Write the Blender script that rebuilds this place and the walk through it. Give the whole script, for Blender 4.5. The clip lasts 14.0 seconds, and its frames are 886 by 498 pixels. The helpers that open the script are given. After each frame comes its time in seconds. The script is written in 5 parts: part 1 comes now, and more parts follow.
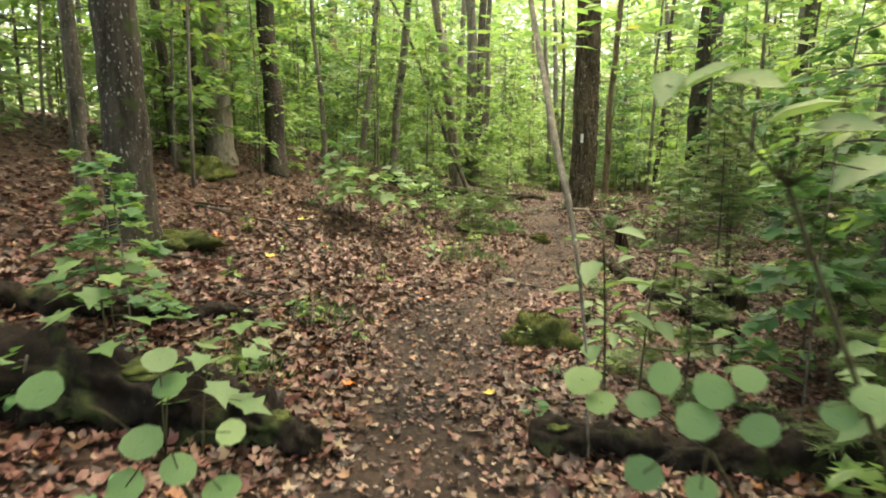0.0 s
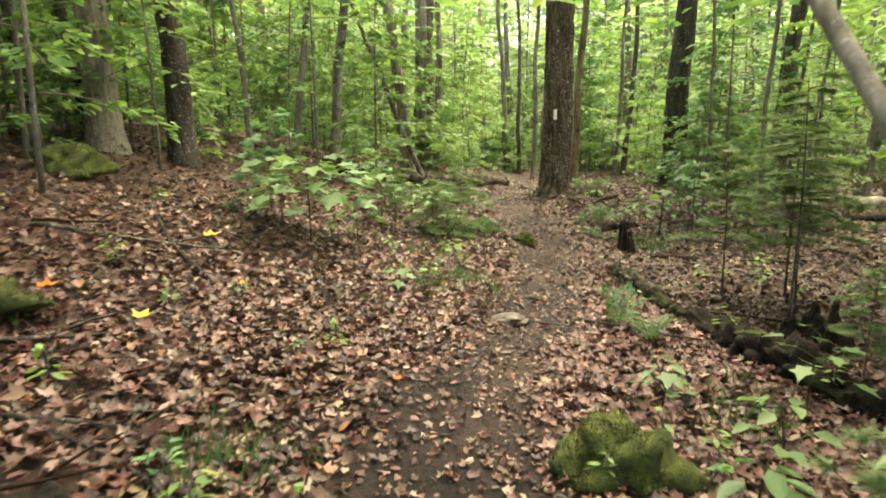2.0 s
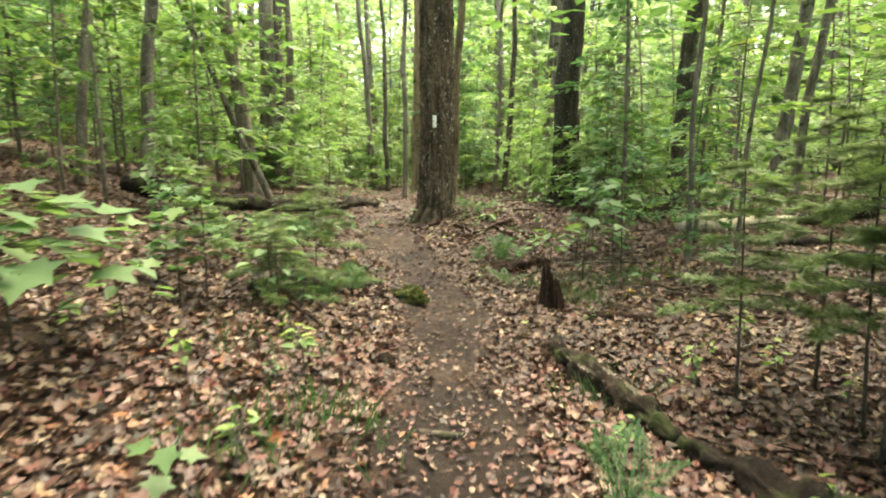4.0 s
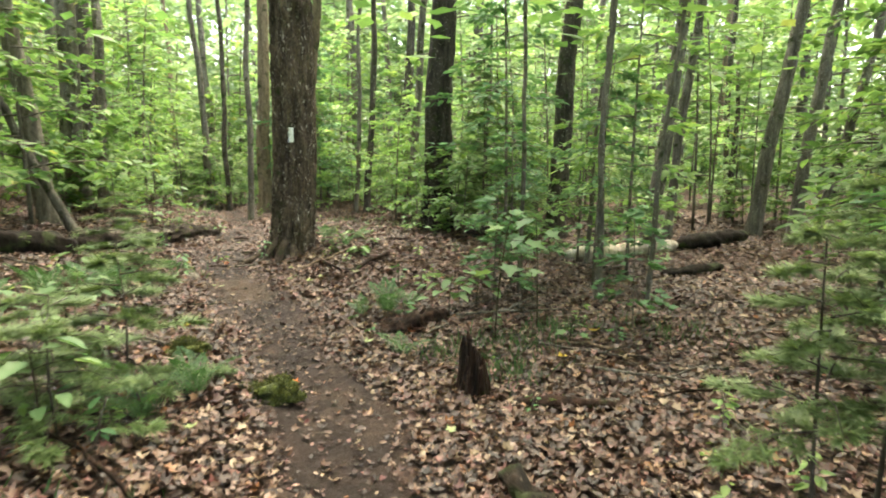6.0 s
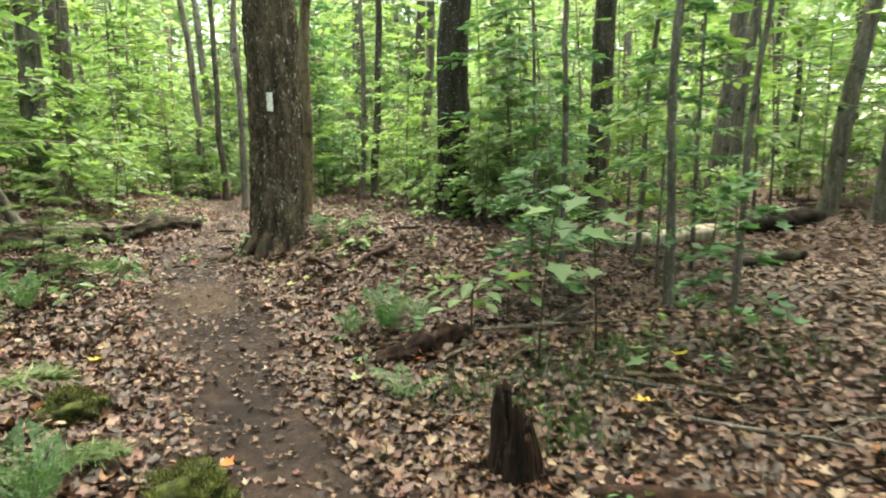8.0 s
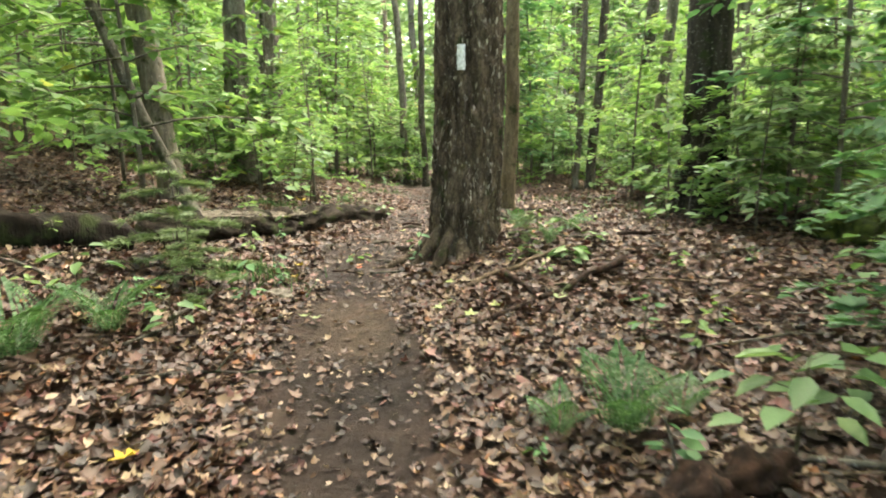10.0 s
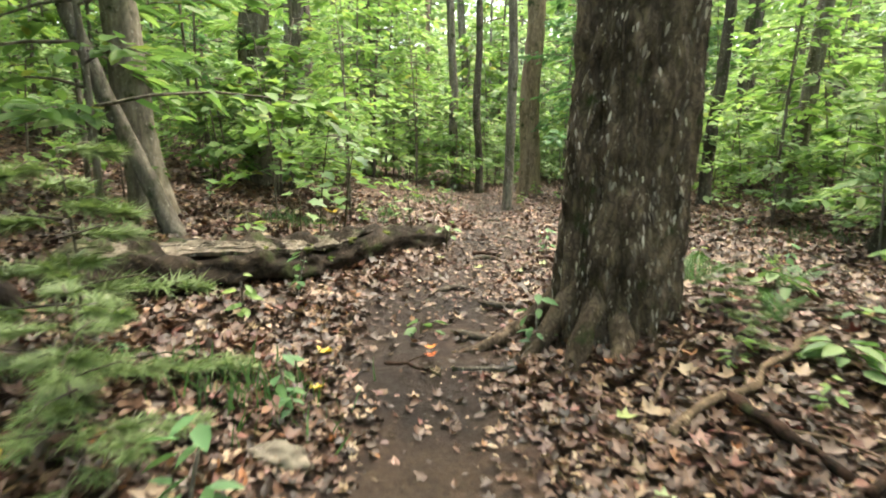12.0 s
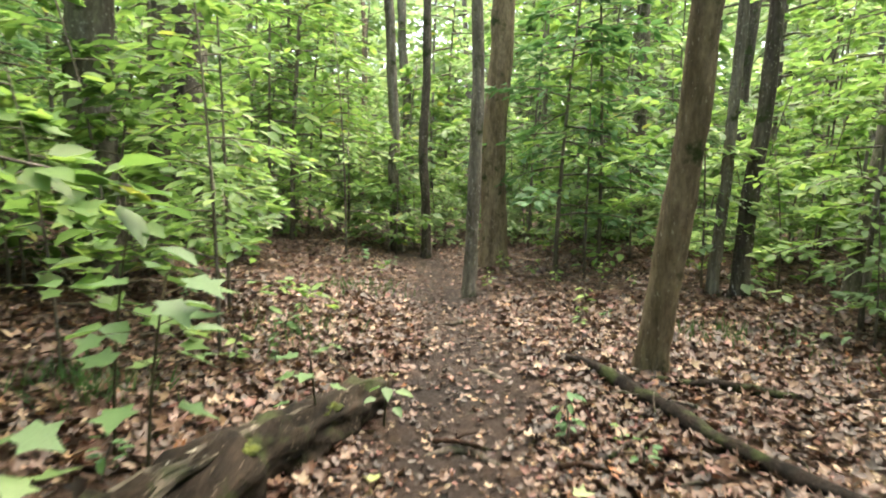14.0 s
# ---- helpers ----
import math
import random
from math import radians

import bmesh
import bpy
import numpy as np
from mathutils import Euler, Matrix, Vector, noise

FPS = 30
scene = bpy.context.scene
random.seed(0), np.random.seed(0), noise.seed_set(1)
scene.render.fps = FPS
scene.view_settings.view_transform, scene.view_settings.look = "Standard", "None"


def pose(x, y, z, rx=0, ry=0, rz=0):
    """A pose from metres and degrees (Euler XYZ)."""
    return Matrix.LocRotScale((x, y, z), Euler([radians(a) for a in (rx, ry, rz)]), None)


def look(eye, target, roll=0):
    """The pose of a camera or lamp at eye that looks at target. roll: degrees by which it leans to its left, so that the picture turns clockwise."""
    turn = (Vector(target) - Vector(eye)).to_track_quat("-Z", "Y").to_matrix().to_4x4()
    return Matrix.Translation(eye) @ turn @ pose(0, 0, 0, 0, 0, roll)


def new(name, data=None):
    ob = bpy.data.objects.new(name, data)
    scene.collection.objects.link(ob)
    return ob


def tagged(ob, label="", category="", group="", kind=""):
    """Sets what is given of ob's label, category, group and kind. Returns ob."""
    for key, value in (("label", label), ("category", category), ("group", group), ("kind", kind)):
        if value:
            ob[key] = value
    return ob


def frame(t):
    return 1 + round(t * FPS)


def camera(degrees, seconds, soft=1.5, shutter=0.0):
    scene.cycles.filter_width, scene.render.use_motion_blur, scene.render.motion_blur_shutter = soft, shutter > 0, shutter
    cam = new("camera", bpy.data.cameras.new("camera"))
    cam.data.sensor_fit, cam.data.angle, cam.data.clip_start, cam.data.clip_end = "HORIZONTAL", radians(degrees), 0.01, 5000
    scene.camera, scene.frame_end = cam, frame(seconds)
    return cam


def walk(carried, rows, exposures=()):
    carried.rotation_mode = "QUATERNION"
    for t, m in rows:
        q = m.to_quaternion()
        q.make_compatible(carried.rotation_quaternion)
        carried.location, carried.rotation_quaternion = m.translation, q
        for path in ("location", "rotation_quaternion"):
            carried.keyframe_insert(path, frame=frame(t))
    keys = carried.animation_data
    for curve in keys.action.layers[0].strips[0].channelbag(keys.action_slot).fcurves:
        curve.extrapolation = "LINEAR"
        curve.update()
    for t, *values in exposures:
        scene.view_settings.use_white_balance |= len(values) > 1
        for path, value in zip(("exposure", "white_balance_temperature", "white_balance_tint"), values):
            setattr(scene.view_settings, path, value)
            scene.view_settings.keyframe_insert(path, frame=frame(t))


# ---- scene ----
from mathutils.bvhtree import BVHTree

cam = camera(71.5, 14.0, soft=1.9, shutter=0.4)
PATH = [
    (0, (0.068, -15.095, 1.178), (-0.411, -12.97, 0.873), 0.5),
    (0.5, (-0.237, -14.573, 1.201), (-0.638, -12.433, 0.88), 0.7),
    (1, (-0.468, -14.064, 1.218), (-0.757, -11.91, 0.875), 0.5),
    (1.5, (-0.573, -13.495, 1.246), (-0.835, -11.34, 0.889), 0.3),
    (2, (-0.659, -12.998, 1.245), (-0.934, -10.848, 0.867), -0.3),
    (2.5, (-0.624, -12.47, 1.241), (-0.886, -10.322, 0.839), -0.2),
    (3, (-0.727, -11.954, 1.201), (-0.868, -9.793, 0.806), 0.1),
    (3.5, (-0.788, -11.085, 1.208), (-0.755, -8.913, 0.857), -0.1),
    (5.8, (-0.904, -8.809, 1.419), (-0.219, -6.742, 1.111), 0.5),
    (6, (-0.891, -8.641, 1.399), (-0.161, -6.587, 1.099), 0.4),
    (6.5, (-0.77, -8.25, 1.405), (0.045, -6.229, 1.1), 0.0),
    (7, (-0.684, -7.898, 1.316), (0.163, -5.893, 0.999), -0.4),
    (7.5, (-0.493, -7.52, 1.242), (0.29, -5.492, 0.901), -0.9),
    (8, (-0.34, -7.083, 1.212), (0.326, -5.015, 0.867), -1.0),
    (8.5, (-0.149, -6.632, 1.162), (0.326, -4.512, 0.813), -1.2),
    (9, (-0.077, -6.113, 1.102), (0.201, -3.958, 0.759), -1.2),
    (9.2, (-0.045, -5.924, 1.098), (0.152, -3.761, 0.749), -1.3),
    (11.3, (-0.341, -3.582, 1.11), (-0.521, -1.427, 0.703), 0.2),
    (11.5, (-0.459, -3.335, 1.12), (-0.63, -1.18, 0.711), 0.3),
    (12, (-0.658, -2.759, 1.067), (-0.8, -0.596, 0.69), 0.4),
    (12.5, (-0.713, -2.083, 1.097), (-0.823, 0.09, 0.773), 0.7),
    (13, (-0.738, -1.415, 1.137), (-0.792, 0.768, 0.859), 0.8),
    (13.5, (-0.771, -0.741, 1.25), (-0.783, 1.442, 0.982), 0.9),
    (14, (-0.822, -0.119, 1.344), (-0.747, 2.065, 1.09), 1.2),
]
walk(cam, [(t, look(eye, target, roll)) for t, eye, target, roll in PATH], [(0, 3.05, 9200, 8), (3.5, 3.35, 8800, 6), (6, 3.22, 7900, 6), (9, 3.35, 7800, 6), (12, 3.27, 7800, 7), (14, 3.15, 7800, 9)])

# ---- world and sun: an overcast sky over a closed canopy ----
SUN_UP, SUN_ROUND = radians(72), radians(35)
world = bpy.data.worlds.new("sky")
scene.world = world
world.use_nodes = True
wn, wl = world.node_tree.nodes, world.node_tree.links
sky = wn.new("ShaderNodeTexSky")
sky.sky_type, sky.sun_disc = "NISHITA", False
sky.sun_elevation, sky.sun_rotation = SUN_UP, SUN_ROUND
sky.dust_density, sky.air_density = 4.0, 1.0
wn["Background"].inputs["Strength"].default_value = 0.15
wl.new(sky.outputs[0], wn["Background"].inputs["Color"])
sun = new("sun", bpy.data.lights.new("sun", "SUN"))
sun.data.energy, sun.data.angle, sun.data.color = 1.5, radians(60), (1.0, 0.97, 0.91)
sun.matrix_world = look((0, 0, 30), (-30 * math.sin(SUN_ROUND) / math.tan(SUN_UP), -30 * math.cos(SUN_ROUND) / math.tan(SUN_UP), 0))


# ---- materials ----
def material(name):
    m = bpy.data.materials.new(name)
    m.use_nodes = True
    return m, m.node_tree.nodes, m.node_tree.links, m.node_tree.nodes["Principled BSDF"]


def ramp(n, l, source, stops):
    r = n.new("ShaderNodeValToRGB")
    r.color_ramp.interpolation = "LINEAR"
    while len(r.color_ramp.elements) < len(stops):
        r.color_ramp.elements.new(0.5)
    for e, (p, c) in zip(r.color_ramp.elements, stops):
        e.position, e.color = p, (*c, 1)
    l.new(source, r.inputs[0])
    return r.outputs["Color"]


def noise_tex(n, l, scale, detail=4.0, rough=0.55, stretch=None, coords="Object"):
    tc = n.new("ShaderNodeTexCoord")
    t = n.new("ShaderNodeTexNoise")
    t.inputs["Scale"].default_value, t.inputs["Detail"].default_value, t.inputs["Roughness"].default_value = scale, detail, rough
    if stretch:
        mp = n.new("ShaderNodeMapping")
        mp.inputs["Scale"].default_value = stretch
        l.new(tc.outputs[coords], mp.inputs[0])
        l.new(mp.outputs[0], t.inputs["Vector"])
    else:
        l.new(tc.outputs[coords], t.inputs["Vector"])
    return t.outputs["Fac"]


def blend(n, l, fac, a, b, kind="MIX"):
    x = n.new("ShaderNodeMix")
    x.data_type, x.blend_type = "RGBA", kind
    for key, v in (("Factor", fac), ("A", a), ("B", b)):
        i = [s for s in x.inputs if s.name == key and s.type == ("VALUE" if key == "Factor" else "RGBA")][0]
        if isinstance(v, bpy.types.NodeSocket):
            l.new(v, i)
        else:
            i.default_value = v if key == "Factor" else (*v, 1)
    return [s for s in x.outputs if s.type == "RGBA"][0]


def bump(n, l, bsdf, height, strength, distance):
    b = n.new("ShaderNodeBump")
    b.inputs["Strength"].default_value, b.inputs["Distance"].default_value = strength, distance
    l.new(height, b.inputs["Height"])
    l.new(b.outputs[0], bsdf.inputs["Normal"])


def leaf_material(name, stops, glow=0.45, rough=0.5, island=True):
    m, n, l, p = material(name)
    if island:
        src = n.new("ShaderNodeNewGeometry").outputs["Random Per Island"]
    else:
        src = n.new("ShaderNodeObjectInfo").outputs["Random"]
    colour = ramp(n, l, src, stops)
    colour = blend(n, l, 0.35, colour, ramp(n, l, noise_tex(n, l, 18, 3), [(0.3, (0.45, 0.45, 0.45)), (0.7, (1, 1, 1))]), "MULTIPLY")
    l.new(colour, p.inputs["Base Color"])
    p.inputs["Roughness"].default_value = rough
    p.inputs["Specular IOR Level"].default_value = 0.45
    if glow:
        t = n.new("ShaderNodeBsdfTranslucent")
        l.new(blend(n, l, 1.0, colour, (1.0, 1.0, 0.72), "MULTIPLY"), t.inputs["Color"])
        mix = n.new("ShaderNodeMixShader")
        mix.inputs[0].default_value = glow
        l.new(p.outputs[0], mix.inputs[1])
        l.new(t.outputs[0], mix.inputs[2])
        l.new(mix.outputs[0], n["Material Output"].inputs["Surface"])
    return m


def bark_material(name, dark, mid, pale, patches=0.5, moss=0.0, stretch=(1, 1, 0.35), ridges=(1, 1, 0.14), plates=0.0, lay=(1, 1, 0.45)):
    m, n, l, p = material(name)
    fine = noise_tex(n, l, 34, 6, 0.65, stretch)
    ridge = noise_tex(n, l, 11, 4, 0.6, ridges)
    colour = ramp(n, l, ridge, [(0.32, dark), (0.62, mid)])
    colour = blend(n, l, 0.55, colour, ramp(n, l, fine, [(0.3, (0.2, 0.18, 0.17)), (0.68, (1.45, 1.42, 1.36))]), "MULTIPLY")
    if plates:
        v = n.new("ShaderNodeTexVoronoi")
        v.feature = "DISTANCE_TO_EDGE"
        v.inputs["Scale"].default_value = 26
        mp, tc = n.new("ShaderNodeMapping"), n.new("ShaderNodeTexCoord")
        mp.inputs["Scale"].default_value = (1.2, 1.2, 0.2)
        warp = n.new("ShaderNodeVectorMath")
        wob = n.new("ShaderNodeTexNoise")
        wob.inputs["Scale"].default_value = 14
        l.new(tc.outputs["Object"], wob.inputs["Vector"])
        warp.operation = "MULTIPLY_ADD"
        l.new(wob.outputs["Color"], warp.inputs[0])
        warp.inputs[1].default_value = (0.1, 0.1, 0.16)
        l.new(tc.outputs["Object"], warp.inputs[2])
        l.new(warp.outputs[0], mp.inputs[0])
        l.new(mp.outputs[0], v.inputs["Vector"])
        colour = blend(n, l, plates, colour, ramp(n, l, v.outputs["Distance"], [(0.0, (0.25, 0.23, 0.21)), (0.16, (1.1, 1.08, 1.05)), (0.5, (1.5, 1.45, 1.4))]), "MULTIPLY")
    lichen = ramp(n, l, noise_tex(n, l, 52, 3, 0.55, lay), [(0.70 - 0.16 * patches, (0, 0, 0)), (0.76 - 0.14 * patches, (1, 1, 1))])
    colour = blend(n, l, lichen, colour, pale)
    if moss:
        green = ramp(n, l, noise_tex(n, l, 5, 4, 0.6), [(0.62 - 0.25 * moss, (0, 0, 0)), (0.72 - 0.2 * moss, (1, 1, 1))])
        colour = blend(n, l, green, colour, (0.028, 0.038, 0.013))
    l.new(colour, p.inputs["Base Color"])
    p.inputs["Roughness"].default_value = 0.9
    p.inputs["Specular IOR Level"].default_value = 0.2
    add = n.new("ShaderNodeMath")
    add.operation = "ADD"
    l.new(ridge, add.inputs[0])
    l.new(fine, add.inputs[1])
    bump(n, l, p, add.outputs[0], 0.8, 0.02)
    return m


LEAF = leaf_material("green_leaf", [(0.0, (0.085, 0.18, 0.060)), (0.5, (0.135, 0.26, 0.082)), (0.92, (0.195, 0.33, 0.104)), (1.0, (0.33, 0.34, 0.095))], 0.55)
# far foliage: the pale haze of distance is mixed into the leaf colour
LEAF_HAZED = leaf_material("haze_pale_leaf", [(0.0, (0.17, 0.295, 0.15)), (0.5, (0.235, 0.37, 0.195)), (1.0, (0.33, 0.45, 0.24))], 0.55)
LEAF_YOUNG = leaf_material("bright_leaf", [(0.0, (0.15, 0.29, 0.098)), (0.6, (0.205, 0.36, 0.120)), (1.0, (0.29, 0.43, 0.132))], 0.55)
LEAF_SHADE = leaf_material("shade_leaf", [(0.0, (0.07, 0.17, 0.075)), (0.6, (0.10, 0.23, 0.100)), (1.0, (0.14, 0.28, 0.112))], 0.45, 0.6)
NEEDLE = leaf_material("needle", [(0.0, (0.10, 0.165, 0.065)), (1.0, (0.17, 0.25, 0.095))], 0.4)
FERN = leaf_material("fern_green", [(0.0, (0.045, 0.12, 0.044)), (1.0, (0.09, 0.19, 0.069))], 0.4)
LITTER = leaf_material("fallen_leaf", [(0.0, (0.011, 0.006, 0.004)), (0.25, (0.030, 0.016, 0.011)), (0.5, (0.066, 0.033, 0.021)), (0.66, (0.114, 0.061, 0.040)),
                                       (0.76, (0.066, 0.025, 0.015)), (0.87, (0.163, 0.101, 0.064)), (0.955, (0.273, 0.207, 0.136)), (1.0, (0.176, 0.062, 0.016))], 0.1, 0.5)
LITTER_RED = leaf_material("fallen_maple_leaf", [(0.0, (0.016, 0.007, 0.006)), (0.22, (0.048, 0.018, 0.015)), (0.42, (0.106, 0.041, 0.033)), (0.6, (0.176, 0.081, 0.065)),
                                                 (0.74, (0.101, 0.026, 0.023)), (0.86, (0.220, 0.136, 0.110)), (0.95, (0.290, 0.220, 0.167)), (1.0, (0.238, 0.075, 0.019))], 0.1, 0.5)
YELLOW = leaf_material("yellow_leaf", [(0.0, (0.42, 0.29, 0.03)), (1.0, (0.50, 0.37, 0.05))], 0.2, 0.5, False)
PALE_GREEN = leaf_material("pale_green_leaf", [(0.0, (0.20, 0.27, 0.13)), (1.0, (0.33, 0.38, 0.13))], 0.25, 0.55, False)
ORANGE = leaf_material("orange_leaf", [(0.0, (0.60, 0.12, 0.02)), (1.0, (0.55, 0.20, 0.03))], 0.2, 0.5, False)
BARK_OAK = bark_material("ridged_grey_bark", (0.026, 0.019, 0.0135), (0.125, 0.095, 0.071), (0.25, 0.215, 0.175), 0.35, 0.05, plates=0.6)
BARK_DARK = bark_material("dark_bark", (0.026, 0.022, 0.018), (0.105, 0.09, 0.076), (0.27, 0.26, 0.235), 0.5, 0.3)
BARK_BLACK = bark_material("blackish_bark", (0.012, 0.010, 0.008), (0.052, 0.044, 0.037), (0.26, 0.25, 0.225), 0.5, 0.25)
BARK_GREY = bark_material("grey_bark", (0.065, 0.058, 0.048), (0.185, 0.167, 0.143), (0.31, 0.30, 0.27), 0.5, 0.2)
BARK_PALE = bark_material("pale_bark", (0.111, 0.096, 0.078), (0.239, 0.211, 0.174), (0.331, 0.312, 0.275), 0.5, 0.1)
BARK_BROWN = bark_material("brown_bark", (0.098, 0.073, 0.048), (0.230, 0.177, 0.124), (0.300, 0.256, 0.195), 0.4, 0.15)
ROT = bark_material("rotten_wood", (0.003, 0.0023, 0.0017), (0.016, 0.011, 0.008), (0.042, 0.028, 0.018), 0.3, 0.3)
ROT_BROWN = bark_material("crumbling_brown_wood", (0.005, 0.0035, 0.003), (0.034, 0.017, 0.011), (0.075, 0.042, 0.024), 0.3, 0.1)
WEATHERED = bark_material("weathered_wood", (0.004, 0.003, 0.002), (0.028, 0.020, 0.014), (0.085, 0.068, 0.052), 0.4, 0.35, (1, 0.12, 1), (1.8, 0.1, 1.8), lay=(1, 0.1, 1))
GREY_WOOD = bark_material("grey_split_wood", (0.02, 0.016, 0.012), (0.15, 0.13, 0.105), (0.30, 0.28, 0.24), 0.6, 0.25, (1, 0.1, 1), (1.6, 0.08, 1.6), lay=(1, 0.1, 1))
BIRCH = bark_material("white_birch_bark", (0.30, 0.26, 0.21), (0.62, 0.56, 0.47), (0.74, 0.69, 0.6), 0.5)
BARK_SCALE = leaf_material("bark_scale", [(0.0, (0.05, 0.039, 0.029)), (0.45, (0.14, 0.113, 0.088)), (0.75, (0.29, 0.25, 0.205)), (1.0, (0.50, 0.45, 0.38))], 0, 0.85)
STEM = bark_material("green_brown_stem", (0.027, 0.024, 0.014), (0.068, 0.061, 0.034), (0.109, 0.102, 0.068), 0.3)

MOSS, n, l, p = material("moss")
l.new(ramp(n, l, noise_tex(n, l, 14, 6, 0.7), [(0.3, (0.014, 0.016, 0.006)), (0.5, (0.05, 0.066, 0.011)), (0.72, (0.125, 0.15, 0.022))]), p.inputs["Base Color"])
p.inputs["Roughness"].default_value = 1.0
bump(n, l, p, noise_tex(n, l, 90, 4, 0.7), 1.0, 0.02)
MOSS_SHOOT = leaf_material("moss_shoot", [(0.0, (0.018, 0.022, 0.006)), (0.5, (0.05, 0.06, 0.011)), (0.85, (0.10, 0.115, 0.018)), (1.0, (0.17, 0.18, 0.03))], 0.25, 0.8)
STONE, n, l, p = material("field_stone")
l.new(ramp(n, l, noise_tex(n, l, 9, 6, 0.65), [(0.3, (0.06, 0.05, 0.04)), (0.7, (0.16, 0.14, 0.11))]), p.inputs["Base Color"])
p.inputs["Roughness"].default_value = 0.85
bump(n, l, p, noise_tex(n, l, 60, 5), 0.5, 0.01)
PAINT, n, l, p = material("worn_white_paint")
l.new(ramp(n, l, noise_tex(n, l, 45, 4), [(0.3, (0.45, 0.44, 0.42)), (0.55, (0.8, 0.8, 0.8))]), p.inputs["Base Color"])
p.inputs["Roughness"].default_value = 0.7

# forest floor: dark soil, with a mat of old leaf pieces away from the trail
SOIL, n, l, p = material("forest_floor")
vor = n.new("ShaderNodeTexVoronoi")
vor.inputs["Scale"].default_value = 16
vor.inputs["Randomness"].default_value = 1.0
tc = n.new("ShaderNodeTexCoord")
l.new(tc.outputs["Object"], vor.inputs["Vector"])
sep = n.new("ShaderNodeSeparateColor")
l.new(vor.outputs["Color"], sep.inputs[0])
mat_leaf = ramp(n, l, sep.outputs[0], [(0.0, (0.020, 0.010, 0.007)), (0.35, (0.055, 0.029, 0.020)), (0.65, (0.10, 0.056, 0.039)), (1.0, (0.15, 0.097, 0.066))])
mat_leaf = blend(n, l, 0.6, mat_leaf, ramp(n, l, noise_tex(n, l, 30, 5, 0.7), [(0.3, (0.3, 0.3, 0.3)), (0.7, (1.1, 1.1, 1.1))]), "MULTIPLY")
earth = ramp(n, l, noise_tex(n, l, 1.3, 9, 0.68), [(0.36, (0.015, 0.0095, 0.0075)), (0.55, (0.038, 0.024, 0.0185)), (0.68, (0.085, 0.055, 0.040))])
earth = blend(n, l, 0.6, earth, ramp(n, l, noise_tex(n, l, 55, 5, 0.7), [(0.3, (0.45, 0.45, 0.45)), (0.7, (1.2, 1.2, 1.2))]), "MULTIPLY")
att = n.new("ShaderNodeAttribute")
att.attribute_name = "trodden"
sand = ramp(n, l, noise_tex(n, l, 38, 7, 0.72), [(0.3, (0.038, 0.025, 0.017)), (0.5, (0.085, 0.056, 0.037)), (0.72, (0.14, 0.096, 0.066))])
att2 = n.new("ShaderNodeAttribute")
att2.attribute_name = "sandy"
earth = blend(n, l, att2.outputs["Fac"], earth, sand)
l.new(blend(n, l, att.outputs["Fac"], mat_leaf, earth), p.inputs["Base Color"])
p.inputs["Roughness"].default_value = 0.82
p.inputs["Specular IOR Level"].default_value = 0.3
bump(n, l, p, noise_tex(n, l, 26, 8, 0.75), 1.0, 0.06)

# ---- the lie of the land ----
TRAIL_Y = np.array([-19, -15, -12.7, -11.4, -9.5, -8.3, -6.6, -5.0, -3.3, -1.9, -0.1, 1.3, 2.8, 4.0, 5.5, 7.0, 10, 16, 30])
TRAIL_X = np.array([0.3, 0.0, -0.54, -0.9, -0.95, -0.6, -0.39, -0.31, -0.42, -0.66, -0.92, -0.92, -0.66, -0.45, -0.55, -0.6, -1.0, -1.6, -2.5])
SLOPE = np.array([-0.005, -0.199, 0.336, 0.616, 0.352, -0.052, -0.348, -0.109, 0.02, -0.15])


def off_trail(x, y):
    """Metres from the middle of the trail."""
    return np.abs(np.asarray(x, float) - np.interp(y, TRAIL_Y, TRAIL_X))


def ground_z(x, y):
    x, y = np.asarray(x, float), np.asarray(y, float)
    a = 7 * np.tanh(x / 7) / 5
    b = np.where(y > 0, 16 * np.tanh(y / 16), 18 * np.tanh(y / 18)) / 10
    z = sum(c * f for c, f in zip(SLOPE, (1, a, b, a * a, a * b, b * b, a**3, a * a * b, a * b * b, b**3)))
    z = z + 0.22 * np.exp(-(((x - 1.5) / 1.5) ** 2 + ((y - 0.5) / 1.5) ** 2)) + 0.12 * np.exp(-(((x - 0.35) / 0.4) ** 2 + ((y - 0.4) / 0.5) ** 2))
    z = z - 0.18 * np.exp(-(((x - 5.5) / 2.0) ** 2 + ((y + 1.5) / 1.5) ** 2))
    z = z - 0.07 * np.exp(-((off_trail(x, y) / 0.5) ** 2))
    wob = 0.030 * np.sin(1.9 * x + 0.7 * y) * np.sin(1.3 * y - 0.6 * x + 1) + 0.016 * np.sin(4.3 * x - 2.1 * y + 2) * np.sin(3.7 * y + 1.7 * x)
    wob = wob + 0.007 * np.sin(11 * x + 3 * y) * np.sin(9.3 * y - 4 * x)
    return z + wob * np.clip(off_trail(x, y) + 0.35, 0.35, 1)


def gz(x, y):
    return float(ground_z(x, y))


# ---- mesh helpers ----
def mesh_from(name, verts, faces, mats, smooth=False, index=None):
    me = bpy.data.meshes.new(name)
    me.from_pydata([tuple(v) for v in verts], [], [tuple(f) for f in faces])
    for m in mats:
        me.materials.append(m)
    if index is not None:
        me.polygons.foreach_set("material_index", index)
    if smooth:
        me.polygons.foreach_set("use_smooth", [True] * len(me.polygons))
    me.update()
    return me


